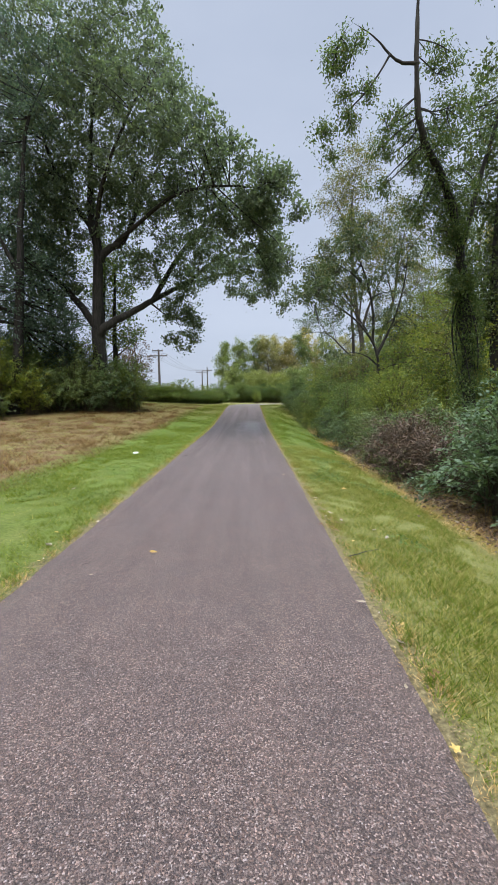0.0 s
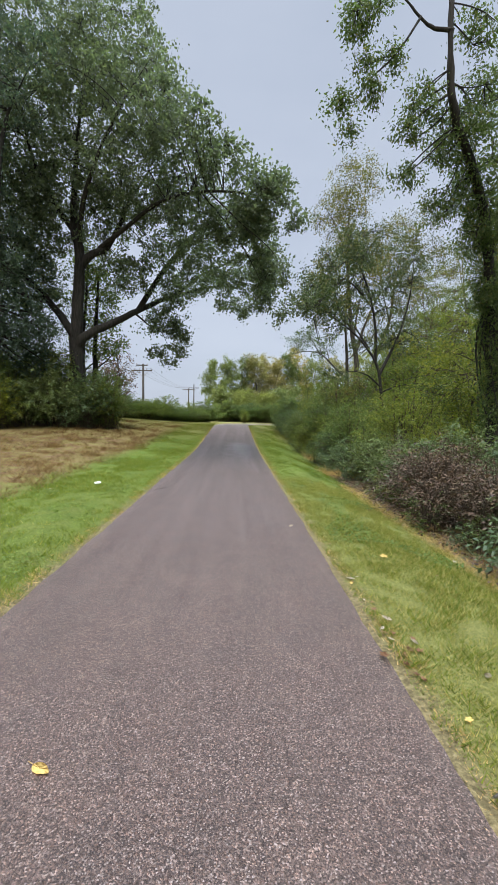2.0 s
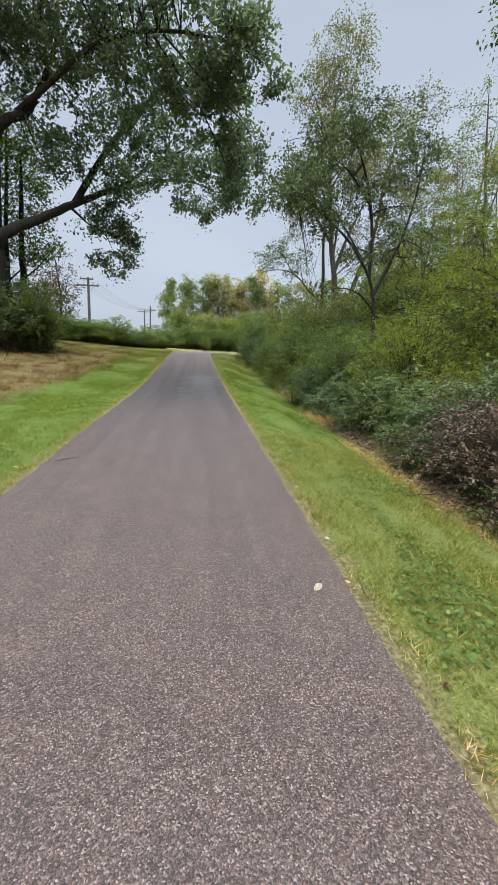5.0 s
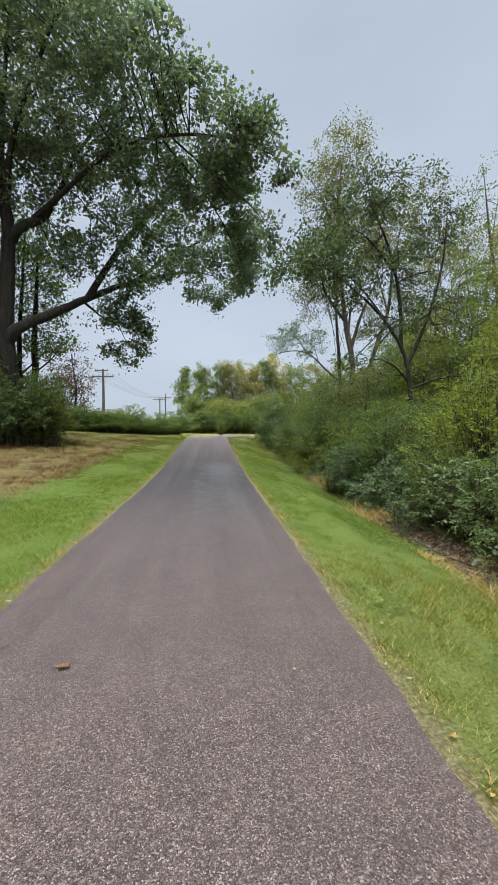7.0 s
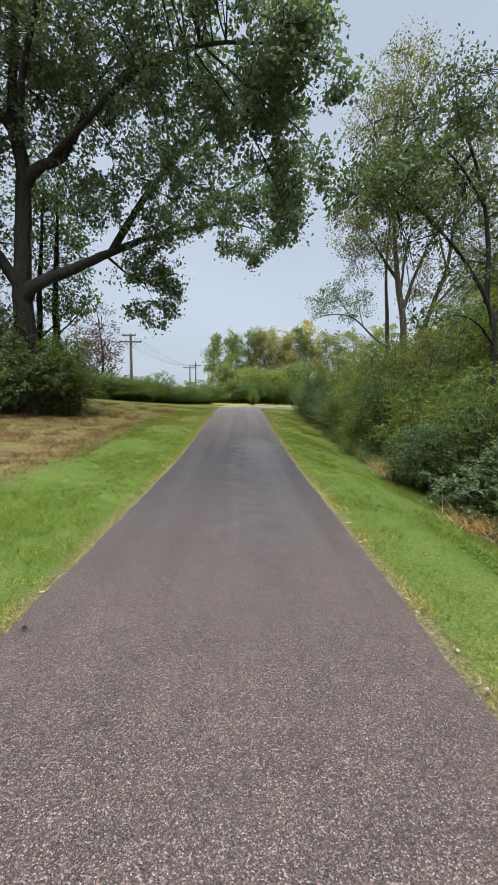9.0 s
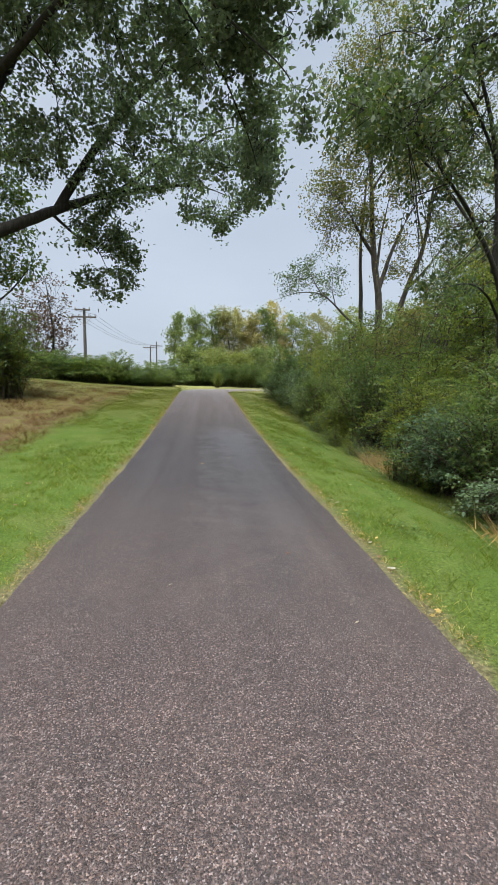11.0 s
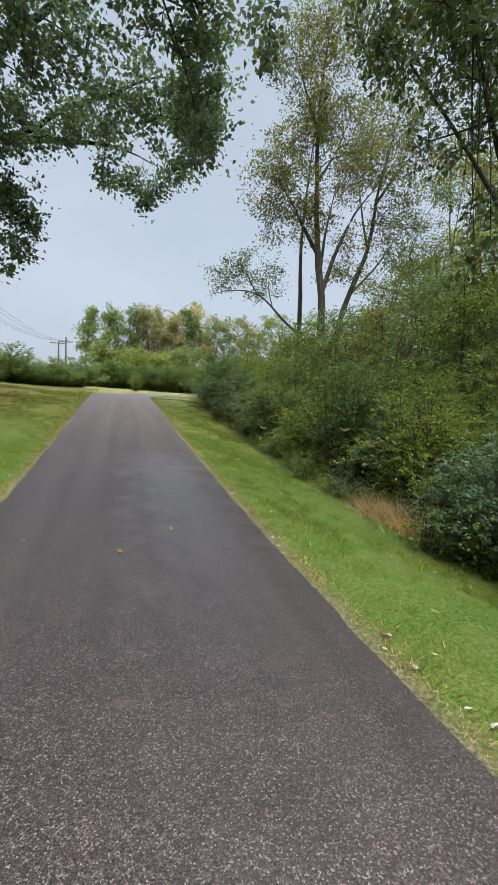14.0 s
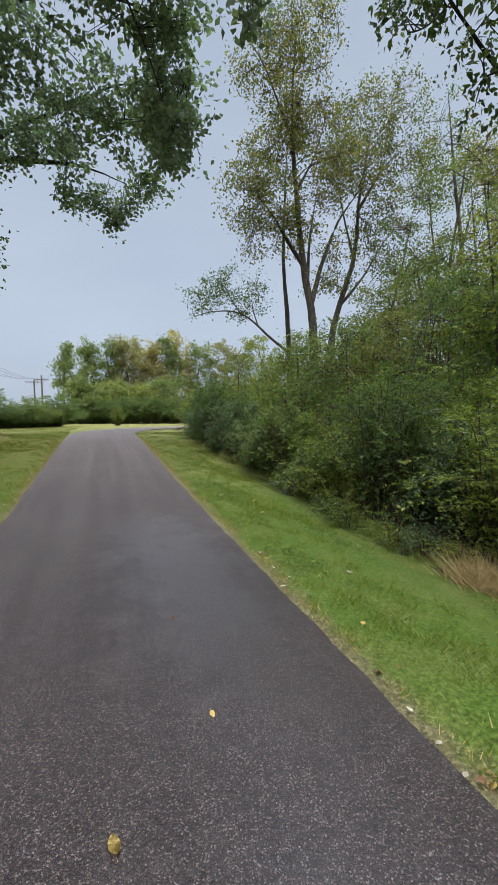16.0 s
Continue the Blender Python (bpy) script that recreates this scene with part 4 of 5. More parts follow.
    for x, y, s, t, kind in [(-7.4, 28.6, 1.15, 1.15, 2), (-8.6, 28.2, 1.35, 1.2, 0), (-9.9, 28.2, 1.4, 1.2, 0), (-11.2, 27.8, 1.45, 1.25, 0), (-12.6, 27.2, 1.4, 1.2, 0), (-13.8, 26.6, 1.5, 1.3, 2), (-15.2, 26, 1.6, 1.3, 0),
                             (-16.6, 25.2, 1.6, 1.4, 0), (-12.6, 25.6, 1.1, 1.2, 1), (-14.2, 24.4, 1.3, 1.5, 1), (-15.8, 23.4, 1.5, 1.6, 1), (-8.0, 30.0, 1.3, 1.3, 2), (-10.5, 31.5, 1.6, 1.3, 0), (-13, 31, 1.9, 1.5, 0), (-16, 30, 2.0, 1.6, 0),
                             (-18.5, 27, 2.0, 1.6, 0), (-19.5, 23.5, 1.9, 1.5, 2), (-17.8, 21.5, 1.6, 1.3, 0), (-13.6, 22.6, 0.9, 1.0, 0), (-15.4, 20.8, 1.1, 1.0, 0)]:
        plant(rnd.choice((dark, lime, mixed)[kind]), x, y, rnd.uniform(0, 6), s, t, grp)
    # hedge across the far field
    grp = "hedge across the field"
    for x in np.arange(-38, -3.6, 0.7):
        y = 46.2 + rnd.uniform(-.6, .6) + max(0, (x + 8) * 2.4)
        s = rnd.uniform(1.0, 1.4) * (1.15 if x < -12 else 0.95)
        plant(rnd.choice(hedge + hedge + mixed[:1]), x, y, rnd.uniform(0, 6), s, rnd.uniform(0.75, 1.05), grp, "hedge bush at the far edge of the field")
    for x in np.arange(-3, 16, 1.1):
        plant(rnd.choice(hedge), x, 66 + rnd.uniform(-1, 1), rnd.uniform(0, 6), rnd.uniform(1.0, 1.5), rnd.uniform(0.8, 1.3), grp, "bush below the far trees")
    plant(lime[0], 1.4, 56.5, 1, 0.55, 1.5, grp, "yellow-green sapling past the bend")
    for p in dark + lime + mixed + tall_lime + tall_mixed + weed + hedge + [brown]:
        clear(p)


def build_saplings():
    rnd = random.Random(9)

    def sapling(h, leaf, seed, label):
        x = y = 0.0
        top = tree("sapling_tree", label, (0, 0), [([(0, 0, -0.1), (0.05, 0, h * .35), (-0.1, 0.1, h * .7), (0.1, 0, h)], 0.055, 0.012),
                   ([(0, 0, h * .25), (0.6, 0.2, h * .4), (1.1, 0.3, h * .52)], 0.03, 0.008), ([(0, 0, h * .3), (-0.6, -0.3, h * .45), (-1.1, -0.4, h * .6)], 0.03, 0.008)],
                   [(0, 0, h * .66, 1.25, 1.25, h * .33, 95), (0, 0, h * .36, 1.3, 1.3, h * .2, 50), (0.4, 0.2, h * .85, 0.7, 0.7, h * .16, 26)], leaf, BARK_THIN, 0.095, 24, 0.3, -0.08, seed)
        return top
    a = [sapling(5.0, LEAF_LIME, 200, "yellow-green understory sapling in the wood"), sapling(5.2, LEAF_TREE, 201, "mid-green understory sapling in the wood"), sapling(4.8, LEAF_LIME, 202, "yellow-green understory sapling in the wood")]
    for x, y, s in [(5.5, 17.6, .5), (5.7, 23.4, .5), (5.3, 26.2, .5), (5.0, 29.4, .48), (5.2, 32.6, .5), (-12.4, 29.2, 1.0), (-14.4, 28.2, 1.2), (-16.6, 27.2, 1.3), (-11.2, 29.6, .9), (9.2, 22.6, .9), (9.0, 24, 1.0), (10.6, 30, 1.1), (10.2, 17.6, 1.0), (6.9, 19.4, .72), (6.6, 24.4, .8), (6.4, 27.2, .85), (6.2, 30.2, .8), (7.6, 17.4, .75), (8.0, 25.2, .95), (9.6, 27.5, 1.1), (7.4, 28.6, .8), (9.2, 31.5, 1.0), (6.6, 32, .75), (11.5, 25, 1.15), (12.8, 29.5, 1.2), (11.6, 33.5, 1.1), (9.4, 19.2, 1.0), (8.8, 16.4, .95), (9.8, 13.6, 1.0), (10.4, 9.4, 1.05), (9.6, 6.2, 1.0),
                    (12.4, 20.5, 1.25), (13, 16.5, 1.25), (14.5, 23.5, 1.4), (15.5, 28, 1.4), (14.6, 33.5, 1.3), (12.8, 12, 1.3), (17.5, 31, 1.5), (8.2, 34.5, .8), (5.9, 35.8, .7), (7.9, 22.8, .8), (17, 19, 1.5)]:
        p = rnd.choice(a)
        s = s * (1.12 if x > 11 or y < 26 else 0.85) if x > 8.7 else s
        ob = copy_thing(p, Matrix.Translation((x, y, gz(x, y) - .05)) @ Matrix.Rotation(rnd.uniform(0, 6), 4, "Z"))
        ob.scale = (s * 1.1, s * 1.1, s)
        ob["group"] = "understory saplings"
    for p in a:
        clear(p)


def build_understory():
    """Thin trees with airy level sprays, between the thicket and the tall crowns."""
    rnd = random.Random(17)
    for i, (x, y, h) in enumerate([(8.7, 24.6, 6.4), (9.7, 28, 6.8), (8.3, 30.6, 4.4), (7.5, 26.6, 4.4), (10.4, 20.4, 7.4), (11.2, 23.2, 8), (12.4, 26.6, 8.4), (13.2, 31, 8), (9.2, 17.4, 6.2), (11.4, 15.2, 7.6), (10.7, 25.2, 9.2), (11.6, 27.6, 10.4), (13.4, 29.6, 11), (14.6, 25.4, 11), (12.6, 33, 10.4), (15.8, 30.4, 12), (10.6, 31.4, 7), (8.9, 27, 5.6)]):
        z0 = gz(x, y)
        stem = upright(x, y, h, 0.075, (rnd.uniform(-.5, .5), rnd.uniform(-.3, .3)))
        arms, leafy = [], []
        count = 7 if h < 8 else 12
        for k in range(count):
            f = 0.3 + 0.63 * k / (count - 1)
            a = rnd.uniform(0, 6.28)
            reach = (1.1 + 1.2 * (1 - f)) * rnd.uniform(0.8, 1.2)
            q = np.array(stem[0][min(4, int(f * 4 + 0.5))])
            q[2] = z0 + h * f
            e = q + (math.cos(a) * reach, math.sin(a) * reach, rnd.uniform(0.1, 0.5))
            arms.append(([tuple(q), tuple((q + e) / 2 + (0, 0, 0.12)), tuple(e)], 0.025, 0.006))
            for g in (0.55, 1.0):
                c = q + (e - q) * g
                leafy.append((c[0], c[1], c[2] + 0.1, 0.6, 0.6, 0.26, 12 if h < 8 else 7))
        leafy.append((stem[0][-1][0], stem[0][-1][1], z0 + h * 0.97, 0.55, 0.55, h * 0.09, 16))
        tree("understory_tree", "thin understory tree with airy level sprays", (x, y), [stem] + arms, leafy, (LEAF_LIME, LEAF_TREE, LEAF_TREE, LEAF_GOLD)[i % 4], BARK_THIN, 0.085, 26, 0.24, -0.3, 400 + i, "understory trees", sides=7)


def build_far_trees():
    """A tall stand past the bend: columns of foliage from the ground up, with ragged tops."""
    rnd = random.Random(23)
    row = [(-4.6, 88, 12.2, 1.5), (-1.2, 85, 12.0, 2.4), (1.4, 87, 12.7, 2.2), (3.9, 86, 13.1, 2.2), (6.2, 89, 12.8, 2.0), (8.3, 87, 12.3, 2.0), (10.6, 88, 13.4, 2.2), (12.9, 90, 14.8, 2.3), (15.8, 88, 12.6, 2.8), (19.8, 86, 12.8, 3.2), (25.3, 84, 13.6, 3.6), (33.6, 84, 14.7, 4.2), (42.3, 82, 15.2, 4.4)]
    low = [(-2.6, 80, 6.4, 2.2), (1.6, 79, 5.8, 2.4), (5.6, 79, 5.2, 2.4), (9.4, 80, 6.6, 2.6)]
    for i, (x, y, h, w) in enumerate(row + low):
        gold = i in (3, 4, 5, 7, 9)
        foot = 0.5 if i == 0 else 0.08
        blobs = []
        for k in range(9):
            f = foot + (0.93 - foot) * k / 8
            spread_r = w * (1.0 - 0.55 * max(0.0, f - 0.55) / 0.45)
            blobs.append((x + rnd.uniform(-.4, .4) * w, y + rnd.uniform(-.3, .3) * w, h * f, spread_r * rnd.uniform(.9, 1.3) * (1 if i else .7), spread_r, h * .1, 20 if i else 8))
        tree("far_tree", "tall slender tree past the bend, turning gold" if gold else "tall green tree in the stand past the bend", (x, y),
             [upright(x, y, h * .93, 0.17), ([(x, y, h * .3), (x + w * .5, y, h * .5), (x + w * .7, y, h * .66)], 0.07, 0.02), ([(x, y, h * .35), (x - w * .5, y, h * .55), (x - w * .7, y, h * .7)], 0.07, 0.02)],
             blobs, LEAF_HAZED_GOLD if gold else LEAF_HAZED, BARK_GREY, 0.3, 46, 0.62, -0.3, 300 + i, "trees past the bend")


build_brush()
build_saplings()
build_understory()
build_far_trees()


# ---- utility poles and wires ----
def box_mesh(name, sx, sy, sz, x=0, y=0, z=0, bevel=0.01):
    bm = bmesh.new()
    bmesh.ops.create_cube(bm, size=1)
    for v in bm.verts:
        v.co = Vector((v.co.x * sx + x, v.co.y * sy + y, v.co.z * sz + z))
    bmesh.ops.bevel(bm, geom=bm.edges[:], offset=bevel, segments=1, affect="EDGES")
    me = bpy.data.meshes.new(name)
    bm.to_mesh(me)
    bm.free()
    return me


def utility_pole(x, y, top_z, arm_z, arm, label):
    z0 = gz(x, y) - 0.1
    ob = root("utility_pole", x, y, z0, label, "utility pole", "power line")
    k = 6
    P = np.stack([np.zeros(k), np.zeros(k), np.linspace(0, top_z - z0, k)], -1)
    V, Q = tubes(P[None], np.linspace(0.15, 0.1, k)[None], 10)
    part("pole", indexed_mesh("pole", V, Q), M_POLE, ob)
    cross = part("crossarm", box_mesh("crossarm", arm, 0.1, 0.12, 0, -0.13, arm_z - z0), M_POLE, ob)
    for sx in (-0.46, -0.2, 0.2, 0.46):
        P = np.array([[sx * arm, -0.13, arm_z - z0 + d] for d in (0.05, 0.1, 0.16, 0.22)])
        V, Q = tubes(P[None], np.array([[0.03, 0.06, 0.045, 0.03]]), 8)
        part("insulator", indexed_mesh("insulator", V, Q), M_METAL, cross)
    if label.startswith("weathered"):
        upper = part("crossarm", box_mesh("crossarm", arm * 0.62, 0.1, 0.12, -0.1, -0.13, top_z - z0 - 0.15), M_POLE, ob)
        for sx in (-0.28, 0.28):
            P = np.array([[sx * arm - 0.1, -0.13, top_z - z0 - 0.1 + d] for d in (0.0, 0.05, 0.11, 0.17)])
            V, Q = tubes(P[None], np.array([[0.03, 0.06, 0.045, 0.03]]), 8)
            part("insulator", indexed_mesh("insulator", V, Q), M_METAL, upper)
    for sx in (-1, 1):
        P = np.array([[sx * arm * 0.3, -0.13, arm_z - z0 - 0.04], [sx * 0.06, -0.1, arm_z - z0 - 0.6]])
        V, Q = tubes(P[None], np.full((1, 2), 0.022), 5)
        part("brace", indexed_mesh("brace", V, Q), M_METAL, ob)
    return ob


def wire(a, b, sag):
    f = np.linspace(0, 1, 24)[:, None]
    P = np.array(a) * (1 - f) + np.array(b) * f
    P[:, 2] -= sag * 4 * (f * (1 - f))[:, 0]
    V, Q = tubes(P[None], np.full((1, 24), 0.012), 4)
    me = indexed_mesh("power_cable", V, Q)
    me.materials.append(M_WIRE)
    return tagged(new("power_cable", me), "thin sagging grey overhead power cable", "cable", "overhead cables")


utility_pole(-9.45, 47.9, 6.75, 6.05, 1.9, "weathered wooden utility pole with crossarm")
utility_pole(-8.1, 89, 7.6, 6.9, 2.0, "distant wooden utility pole with crossarm")
utility_pole(-9.2, 89.5, 6.9, 6.6, 2.4, "distant wooden utility pole with crossarm")
for sx in (-0.46, -0.2, 0.2, 0.46):
    wire((-9.45 + sx * 1.9, 47.77, 6.27), (-8.1 + sx * 2.0, 88.87, 7.12), 0.9)
    wire((-9.45 + sx * 1.9, 47.77, 6.27), (-17 + sx * 2.0, 10, 7.4), 0.9) if abs(sx) > 0.4 else None


# ---- litter ----
def fallen_mesh(seed, lobes):
    """A curled leaf with a lobed outline, a stalk, and thickness."""
    rng = np.random.default_rng(seed)
    bm = bmesh.new()
    n = 22
    ring = []
    for i in range(n):
        a = 2 * math.pi * i / n
        if lobes:
            r = 0.5 * (0.55 + 0.45 * abs(math.cos(a * 2.5 + 0.8)) ** 1.4) * (0.85 + 0.15 * rng.random())
            x, y = r * math.cos(a) * 0.85, r * math.sin(a)
        else:
            x, y = 0.27 * math.sin(a) * abs(math.sin(a)) ** 0.5 * (1 - 0.3 * math.cos(a)), 0.5 * math.cos(a)
            x *= 0.88 + 0.12 * rng.random()
        ring.append(bm.verts.new((x, y, 0.3 * x * x + 0.1 * y * y * (1 if y > 0 else 0.4) + 0.03 * rng.random() + 0.02)))
    c = bm.verts.new((0, 0, 0.02))
    for i in range(n):
        bm.faces.new((c, ring[i], ring[(i + 1) % n]))
    s = [bm.verts.new(p) for p in ((-0.015, -0.45, 0.03), (0.015, -0.45, 0.03), (0.02, -0.85, 0.06), (0.0, -0.85, 0.06))]
    bm.faces.new(s)
    ext = bmesh.ops.solidify(bm, geom=bm.faces[:], thickness=0.012)
    me = bpy.data.meshes.new("fallen_leaf")
    bm.to_mesh(me)
    bm.free()
    return me


def surface_z(x, y):
    return path_z(y) + 0.016 + 0.02 * (1 - min(1, (x / 1.36) ** 2)) if abs(x) < 1.34 else gz(x, y) + 0.012


def build_litter():
    rnd = random.Random(12)
    meshes = {}
    for mi, mat in enumerate(FALLEN):
        for k in range(2):
            me = fallen_mesh(mi * 2 + k, (k == 1 and mi != 1) or mi == 2)
            me.materials.append(mat)
            meshes[mi, k] = me
    text = ("yellow fallen leaf lying on the path", "pale dry fallen leaf lying by the path", "curled brown fallen leaf on the path")

    def leaf(x, y, size, kind, k):
        ob = new("fallen_leaf", meshes[kind, k])
        ob.location = (x, y, surface_z(x, y) + 0.004)
        ob.rotation_euler = (rnd.uniform(-.2, .2), rnd.uniform(-.2, .2), rnd.uniform(0, 6.3))
        ob.scale = (size, size, size)
        tagged(ob, text[kind], "leaf", "fallen leaves")
    for x, y, s, kind, k in [(-.40, 3.25, .09, 0, 0), (1.09, 7.16, .08, 1, 0), (1.94, 6.06, .11, 0, 1), (1.4, 5.36, .08, 1, 0), (-.54, 9.73, .1, 2, 1), (-.28, 14.12, .03, 1, 0), (.82, 13.6, .03, 1, 1),
                             (-.08, 18.3, .085, 0, 0), (.39, 18.8, .045, 0, 0), (.37, 19.81, .06, 2, 0), (1.36, 14.34, .07, 1, 0), (1.24, 2.27, .07, 1, 0), (-1.5, 3.56, .09, 1, 1), (1.41, 16.55, .06, 1, 0)]:
        leaf(x, y, s, kind, k)
    for i in range(210):
        side = rnd.choice((-1, 1, 1))
        leaf(side * (1.33 + rnd.gauss(0.06, 0.09)), rnd.uniform(0.6, 33), rnd.uniform(.025, .06), rnd.choice((1, 1, 2, 2, 0)), rnd.randint(0, 1))
    for i in range(45):
        x = rnd.uniform(1.6, 3.8) if rnd.random() < .7 else rnd.uniform(-3.3, -1.6)
        leaf(x, rnd.uniform(1, 30), rnd.uniform(.05, .1), rnd.choice((0, 1, 2, 2)), rnd.randint(0, 1))
    for i in range(14):
        leaf(1.43 + rnd.gauss(0, 0.06), rnd.uniform(3.9, 4.9), rnd.uniform(.045, .085), rnd.choice((2, 2, 2, 2, 1)), rnd.randint(0, 1))
    for i in range(52):
        leaf(3.55 + rnd.gauss(0, 0.22), rnd.uniform(3, 14), rnd.uniform(.06, .11), rnd.choice((2, 2, 2, 1)), rnd.randint(0, 1))
    for i in range(8):
        leaf(rnd.uniform(-1.2, 1.2), rnd.uniform(1, 33), rnd.uniform(.02, .035), rnd.choice((1, 1, 2)), 0)
    # crumpled scrap in the grass
    bm = bmesh.new()
    bmesh.ops.create_icosphere(bm, subdivisions=2, radius=0.5)
    for v in bm.verts:
        v.co = v.co * (0.75 + 0.5 * noise.noise(v.co * 4)) * 0.18
        v.co.z *= 0.35
    me = bpy.data.meshes.new("paper_scrap")
    bm.to_mesh(me)
    bm.free()
    me.materials.append(M_PAPER)
    ob = tagged(new("paper_scrap", me), "crumpled white paper scrap in the grass", "litter")
    ob.location = (-2.44, 10.45, gz(-2.44, 10.45) + 0.05)
    # fallen sticks along the foot of the bank
    for i, (x, y, L, a) in enumerate([(3.55, 13.2, 1.5, 1.9), (3.7, 12.4, 1.1, 1.2), (3.5, 9.4, .8, 2.3), (3.9, 20.2, 1.6, 2.0), (1.5, 3.2, .35, .5), (-.9, 3.0, .13, .7), (3.8, 7.4, .9, 1.7), (-1.05, 9.9, .3, .8), (3.95, 11.4, 1.3, 1.8), (3.85, 11.9, 1.0, 2.4), (4.05, 12.6, 1.2, 1.5), (3.9, 10.7, .9, 1.1), (4.0, 13.6, 1.1, 2.1), (3.8, 14.6, .8, 1.4)]):
        k = 7
        f = np.linspace(-.5, .5, k)
        px, py = x + f * L * math.cos(a), y + f * L * math.sin(a)
        pz = np.array([surface_z(u, v) for u, v in zip(px, py)]) + 0.012 + np.abs(np.sin(f * 5 + i)) * 0.012 * L
        P = np.stack([px + np.sin(f * 7 + i) * .03 * L, py, pz], -1)
        V, Q = tubes(P[None], np.linspace(0.016, 0.005, k)[None] * min(1, L), 6)
        o = np.array([x, y, pz[3]])
        me = indexed_mesh("fallen_stick", V - o, Q)
        me.materials.append(BARK_GREY)
        ob = tagged(new("fallen_stick", me), "bare fallen stick lying by the path", "stick", "fallen sticks")
        ob.location = o


build_litter()


# ---- grass ----
def blades(name, label, rng, x, y, height, lean, width, mat, lift=0.0):
    n = len(x)
    z = ground_z(x, y) + lift
    a = rng.uniform(0, 2 * np.pi, n)
    b = rng.uniform(0, 2 * np.pi, n)
    tuft = 0.75 + 0.45 * np.sin(x * 9.1 + 2 * np.sin(y * 3.7)) * np.sin(y * 8.3 + 2 * np.sin(x * 4.1))
    h = height * tuft * rng.uniform(0.5, 1.3, n)
    w = width * rng.uniform(0.7, 1.3, n)
    side = np.stack([np.cos(a), np.sin(a), np.zeros(n)], -1) * w[:, None]
    base = np.stack([x, y, z - 0.01], -1)
    tip = base + np.stack([np.cos(b) * lean * h, np.sin(b) * lean * h, h], -1)
    V = np.stack([base - side, base + side, tip], 1)
    me = raw_mesh(name, V, 3)
    me.materials.append(mat)
    return tagged(new(name, me), label, "grass", kind="stuff")


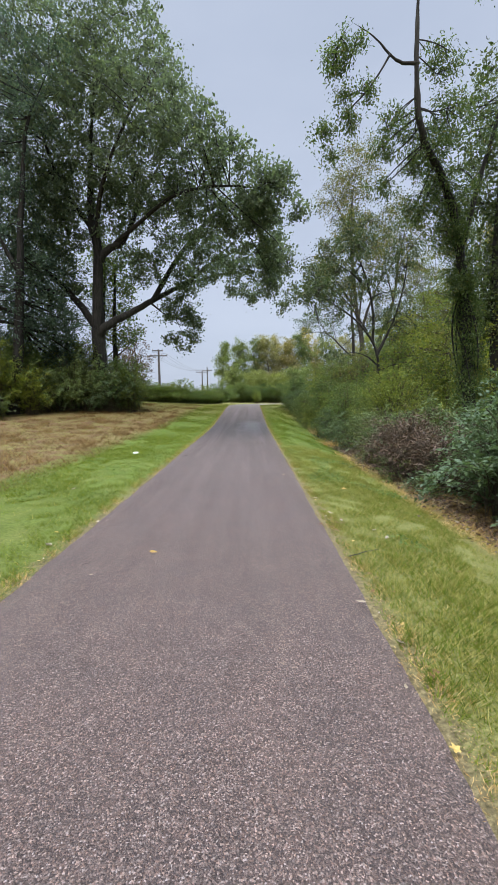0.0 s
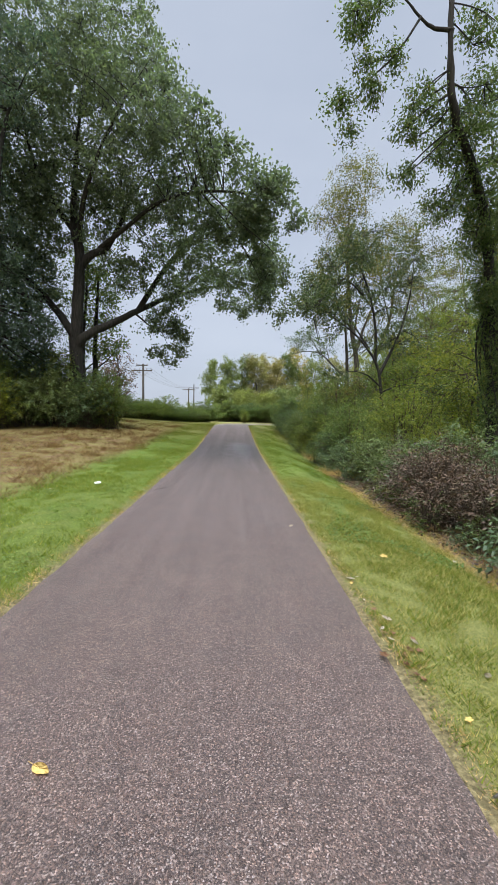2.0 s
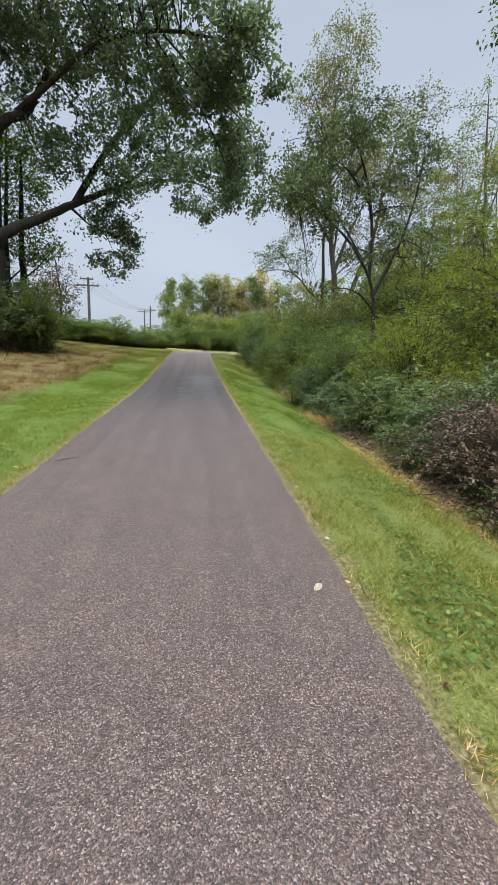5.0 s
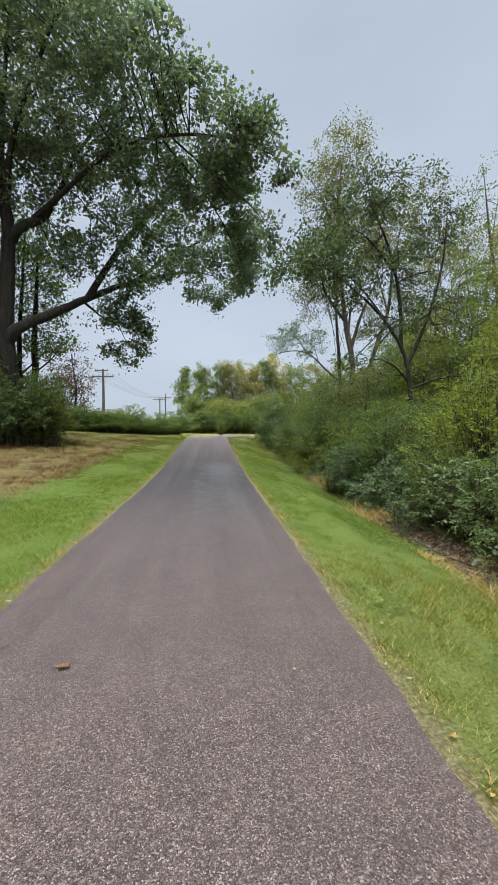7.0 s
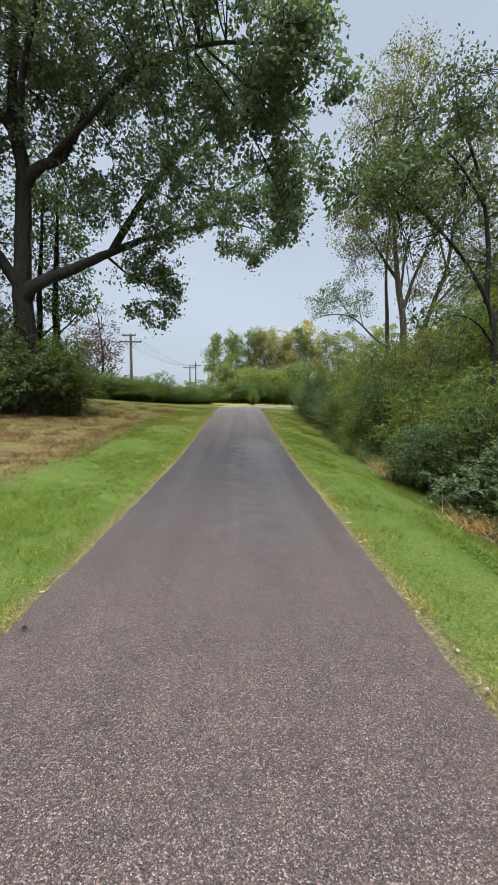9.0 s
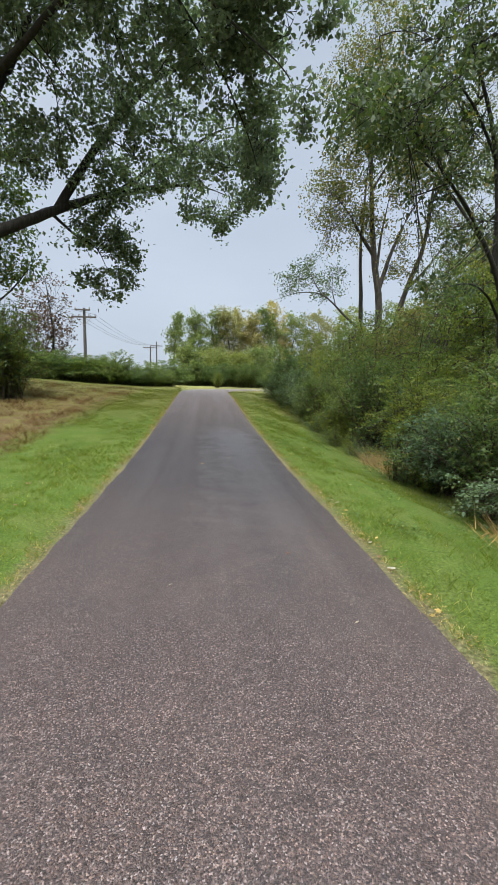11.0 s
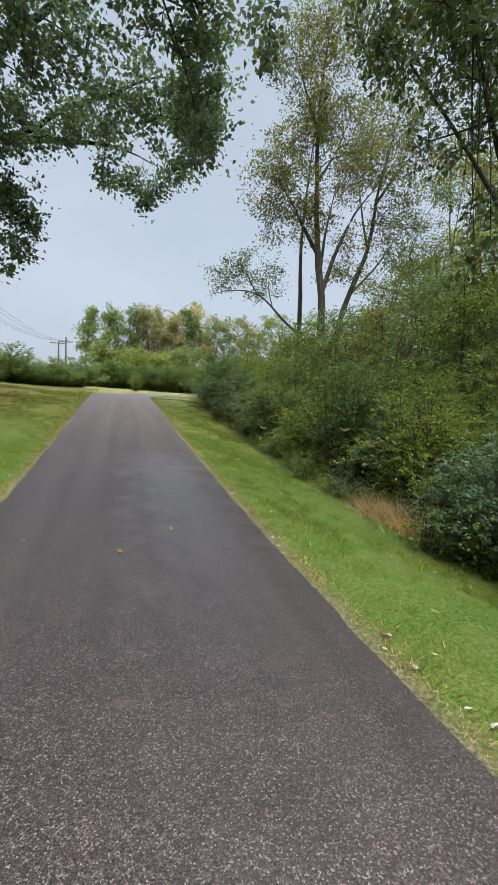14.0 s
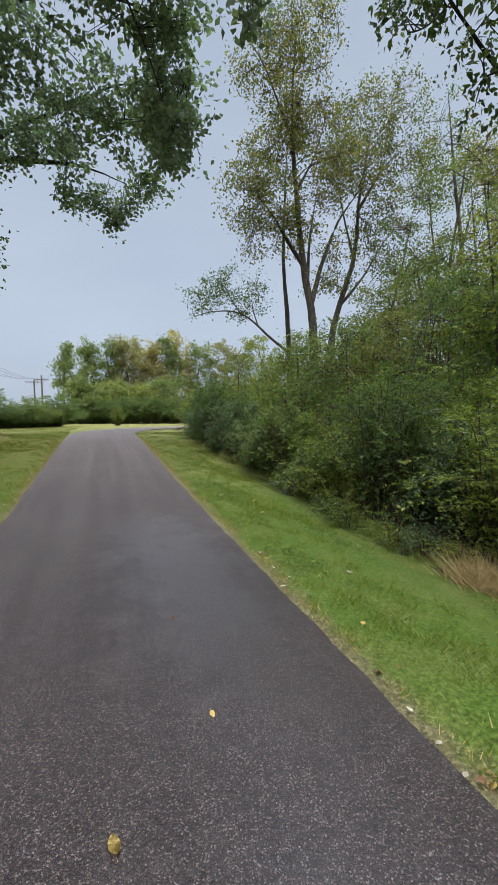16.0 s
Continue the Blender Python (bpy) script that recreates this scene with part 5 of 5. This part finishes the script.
def build_grass():
    rng = np.random.default_rng(8)

    def spread(n, x0, x1, y0, y1, power=1.5):
        return rng.uniform(x0, x1, n), y0 + (y1 - y0) * rng.uniform(0, 1, n) ** power
    n = 210000
    x, y = spread(n, 1.34, 4.1, 0.3, 36)
    keep = rng.uniform(0, 1, n) > smooth(2.9, 4.0, x) * 0.75
    blades("verge_grass", "short green mown grass on the verge", rng, x[keep], y[keep], 0.055, 0.9, 0.0036, GRASS)
    n = 170000
    x, y = spread(n, -4.2, -1.34, 1.5, 38, 1.3)
    keep = rng.uniform(0, 1, n) > smooth(3.2, 4.2, -x) * 0.9
    blades("verge_grass", "short green mown grass beside the path", rng, x[keep], y[keep], 0.055, 0.9, 0.004, GRASS)
    x, y = spread(80000, 1.42, 3.8, 0.3, 12, 1.2)
    blades("verge_grass", "yellowing short grass on the verge", rng, x, y, 0.055, 1.1, 0.0034, GRASS_YELLOW)
    x, y = spread(60000, -13, -3.4, 6, 40, 1.2)
    blades("meadow_grass", "dry tan meadow grass with green tufts", rng, x, y, 0.09, 1.1, 0.006, GRASS_DRY)
    # shaggy dead tufts standing in the meadow
    cx, cy = spread(520, -14, -3.6, 7, 38, 1.1)
    x = np.repeat(cx, 70) + rng.normal(0, 0.16, 520 * 70)
    y = np.repeat(cy, 70) + rng.normal(0, 0.16, 520 * 70)
    blades("meadow_tufts", "shaggy brown dead tufts in the meadow", rng, x, y, 0.19, 1.2, 0.006, GRASS_DRY)
    # broad-leaved clover and plantain patches in both verges
    n = 90000
    x, y = spread(n, 1.5, 4.0, 0.5, 34, 1.3)
    x = np.where(rng.uniform(0, 1, n) < 0.38, -x, x)
    keep = np.array([noise.noise(Vector((a * 1.3, b * 0.8, 4.0))) > 0.26 for a, b in zip(x, y)])
    x, y = x[keep], y[keep]
    C = np.stack([x, y, ground_z(x, y) + rng.uniform(0.015, 0.05, len(x))], -1)
    D = rng.normal(0, 1, C.shape) * (1, 1, 0.25)
    me = raw_mesh("clover", leaf_quads(rng, C, D, 0.034, 0.75, 0.2, np.array([0, 0, 1.0]) + rng.normal(0, 0.25, C.shape)), 4)
    me.materials.append(CLOVER)
    tagged(new("clover", me), "broad-leaved clover patches in the mown grass", "clover", kind="stuff")
    x, y = spread(40000, -20, -1.5, 30, 54, 1.0)
    blades("meadow_grass", "pale yellow-green grass on the far field", rng, x, y, 0.1, 0.9, 0.008, GRASS_YELLOW)
    n = 34000
    s = rng.choice([-1, 1], n)
    x = s * (1.37 + rng.normal(0.03, 0.055, n))
    y = 0.3 + 35 * rng.uniform(0, 1, n) ** 1.4
    blades("edge_straw", "pale dead grass fringing the path edge", rng, x, y, 0.032, 1.3, 0.0026, STRAW)
    # brown leaf litter gathered between the mown grass and the thicket
    n = 15000
    x, y = 3.95 - 0.006 * 8 + rng.normal(0, 0.24, n), rng.uniform(1.5, 16, n)
    C = np.stack([x, y, ground_z(x, y) + rng.uniform(0.01, 0.06, n)], -1)
    me = raw_mesh("leaf_litter", leaf_quads(rng, C, rng.normal(0, 1, C.shape) * (1, 1, 0.3), 0.055, 0.6, 0.35, np.array([0, 0, 1.0]) + rng.normal(0, 0.4, C.shape)), 4)
    me.materials.append(LEAF_BROWN)
    tagged(new("leaf_litter", me), "brown leaf litter along the foot of the thicket", "leaf litter", kind="stuff")
    x, y = spread(22000, 3.1, 4.4, 0.5, 13)
    blades("bank_straw", "tan dead grass at the foot of the bank", rng, x, y, 0.1, 1.4, 0.004, STRAW)


def build_straw_clump(cx, cy, r, h, count, seed):
    rng = np.random.default_rng(seed)
    x, y = cx + rng.normal(0, r, count), cy + rng.normal(0, r, count)
    o = blades("straw_clump", "clump of tan dead grass below the bank", rng, x, y, h, 1.1, 0.006, STRAW)
    tagged(o, category="dead grass")


build_grass()
build_straw_clump(3.84, 20.40, 0.16, 0.36, 1100, 40)
build_straw_clump(3.94, 19.80, 0.2, 0.3, 500, 41)
build_straw_clump(3.75, 15.5, 0.3, 0.3, 600, 42)
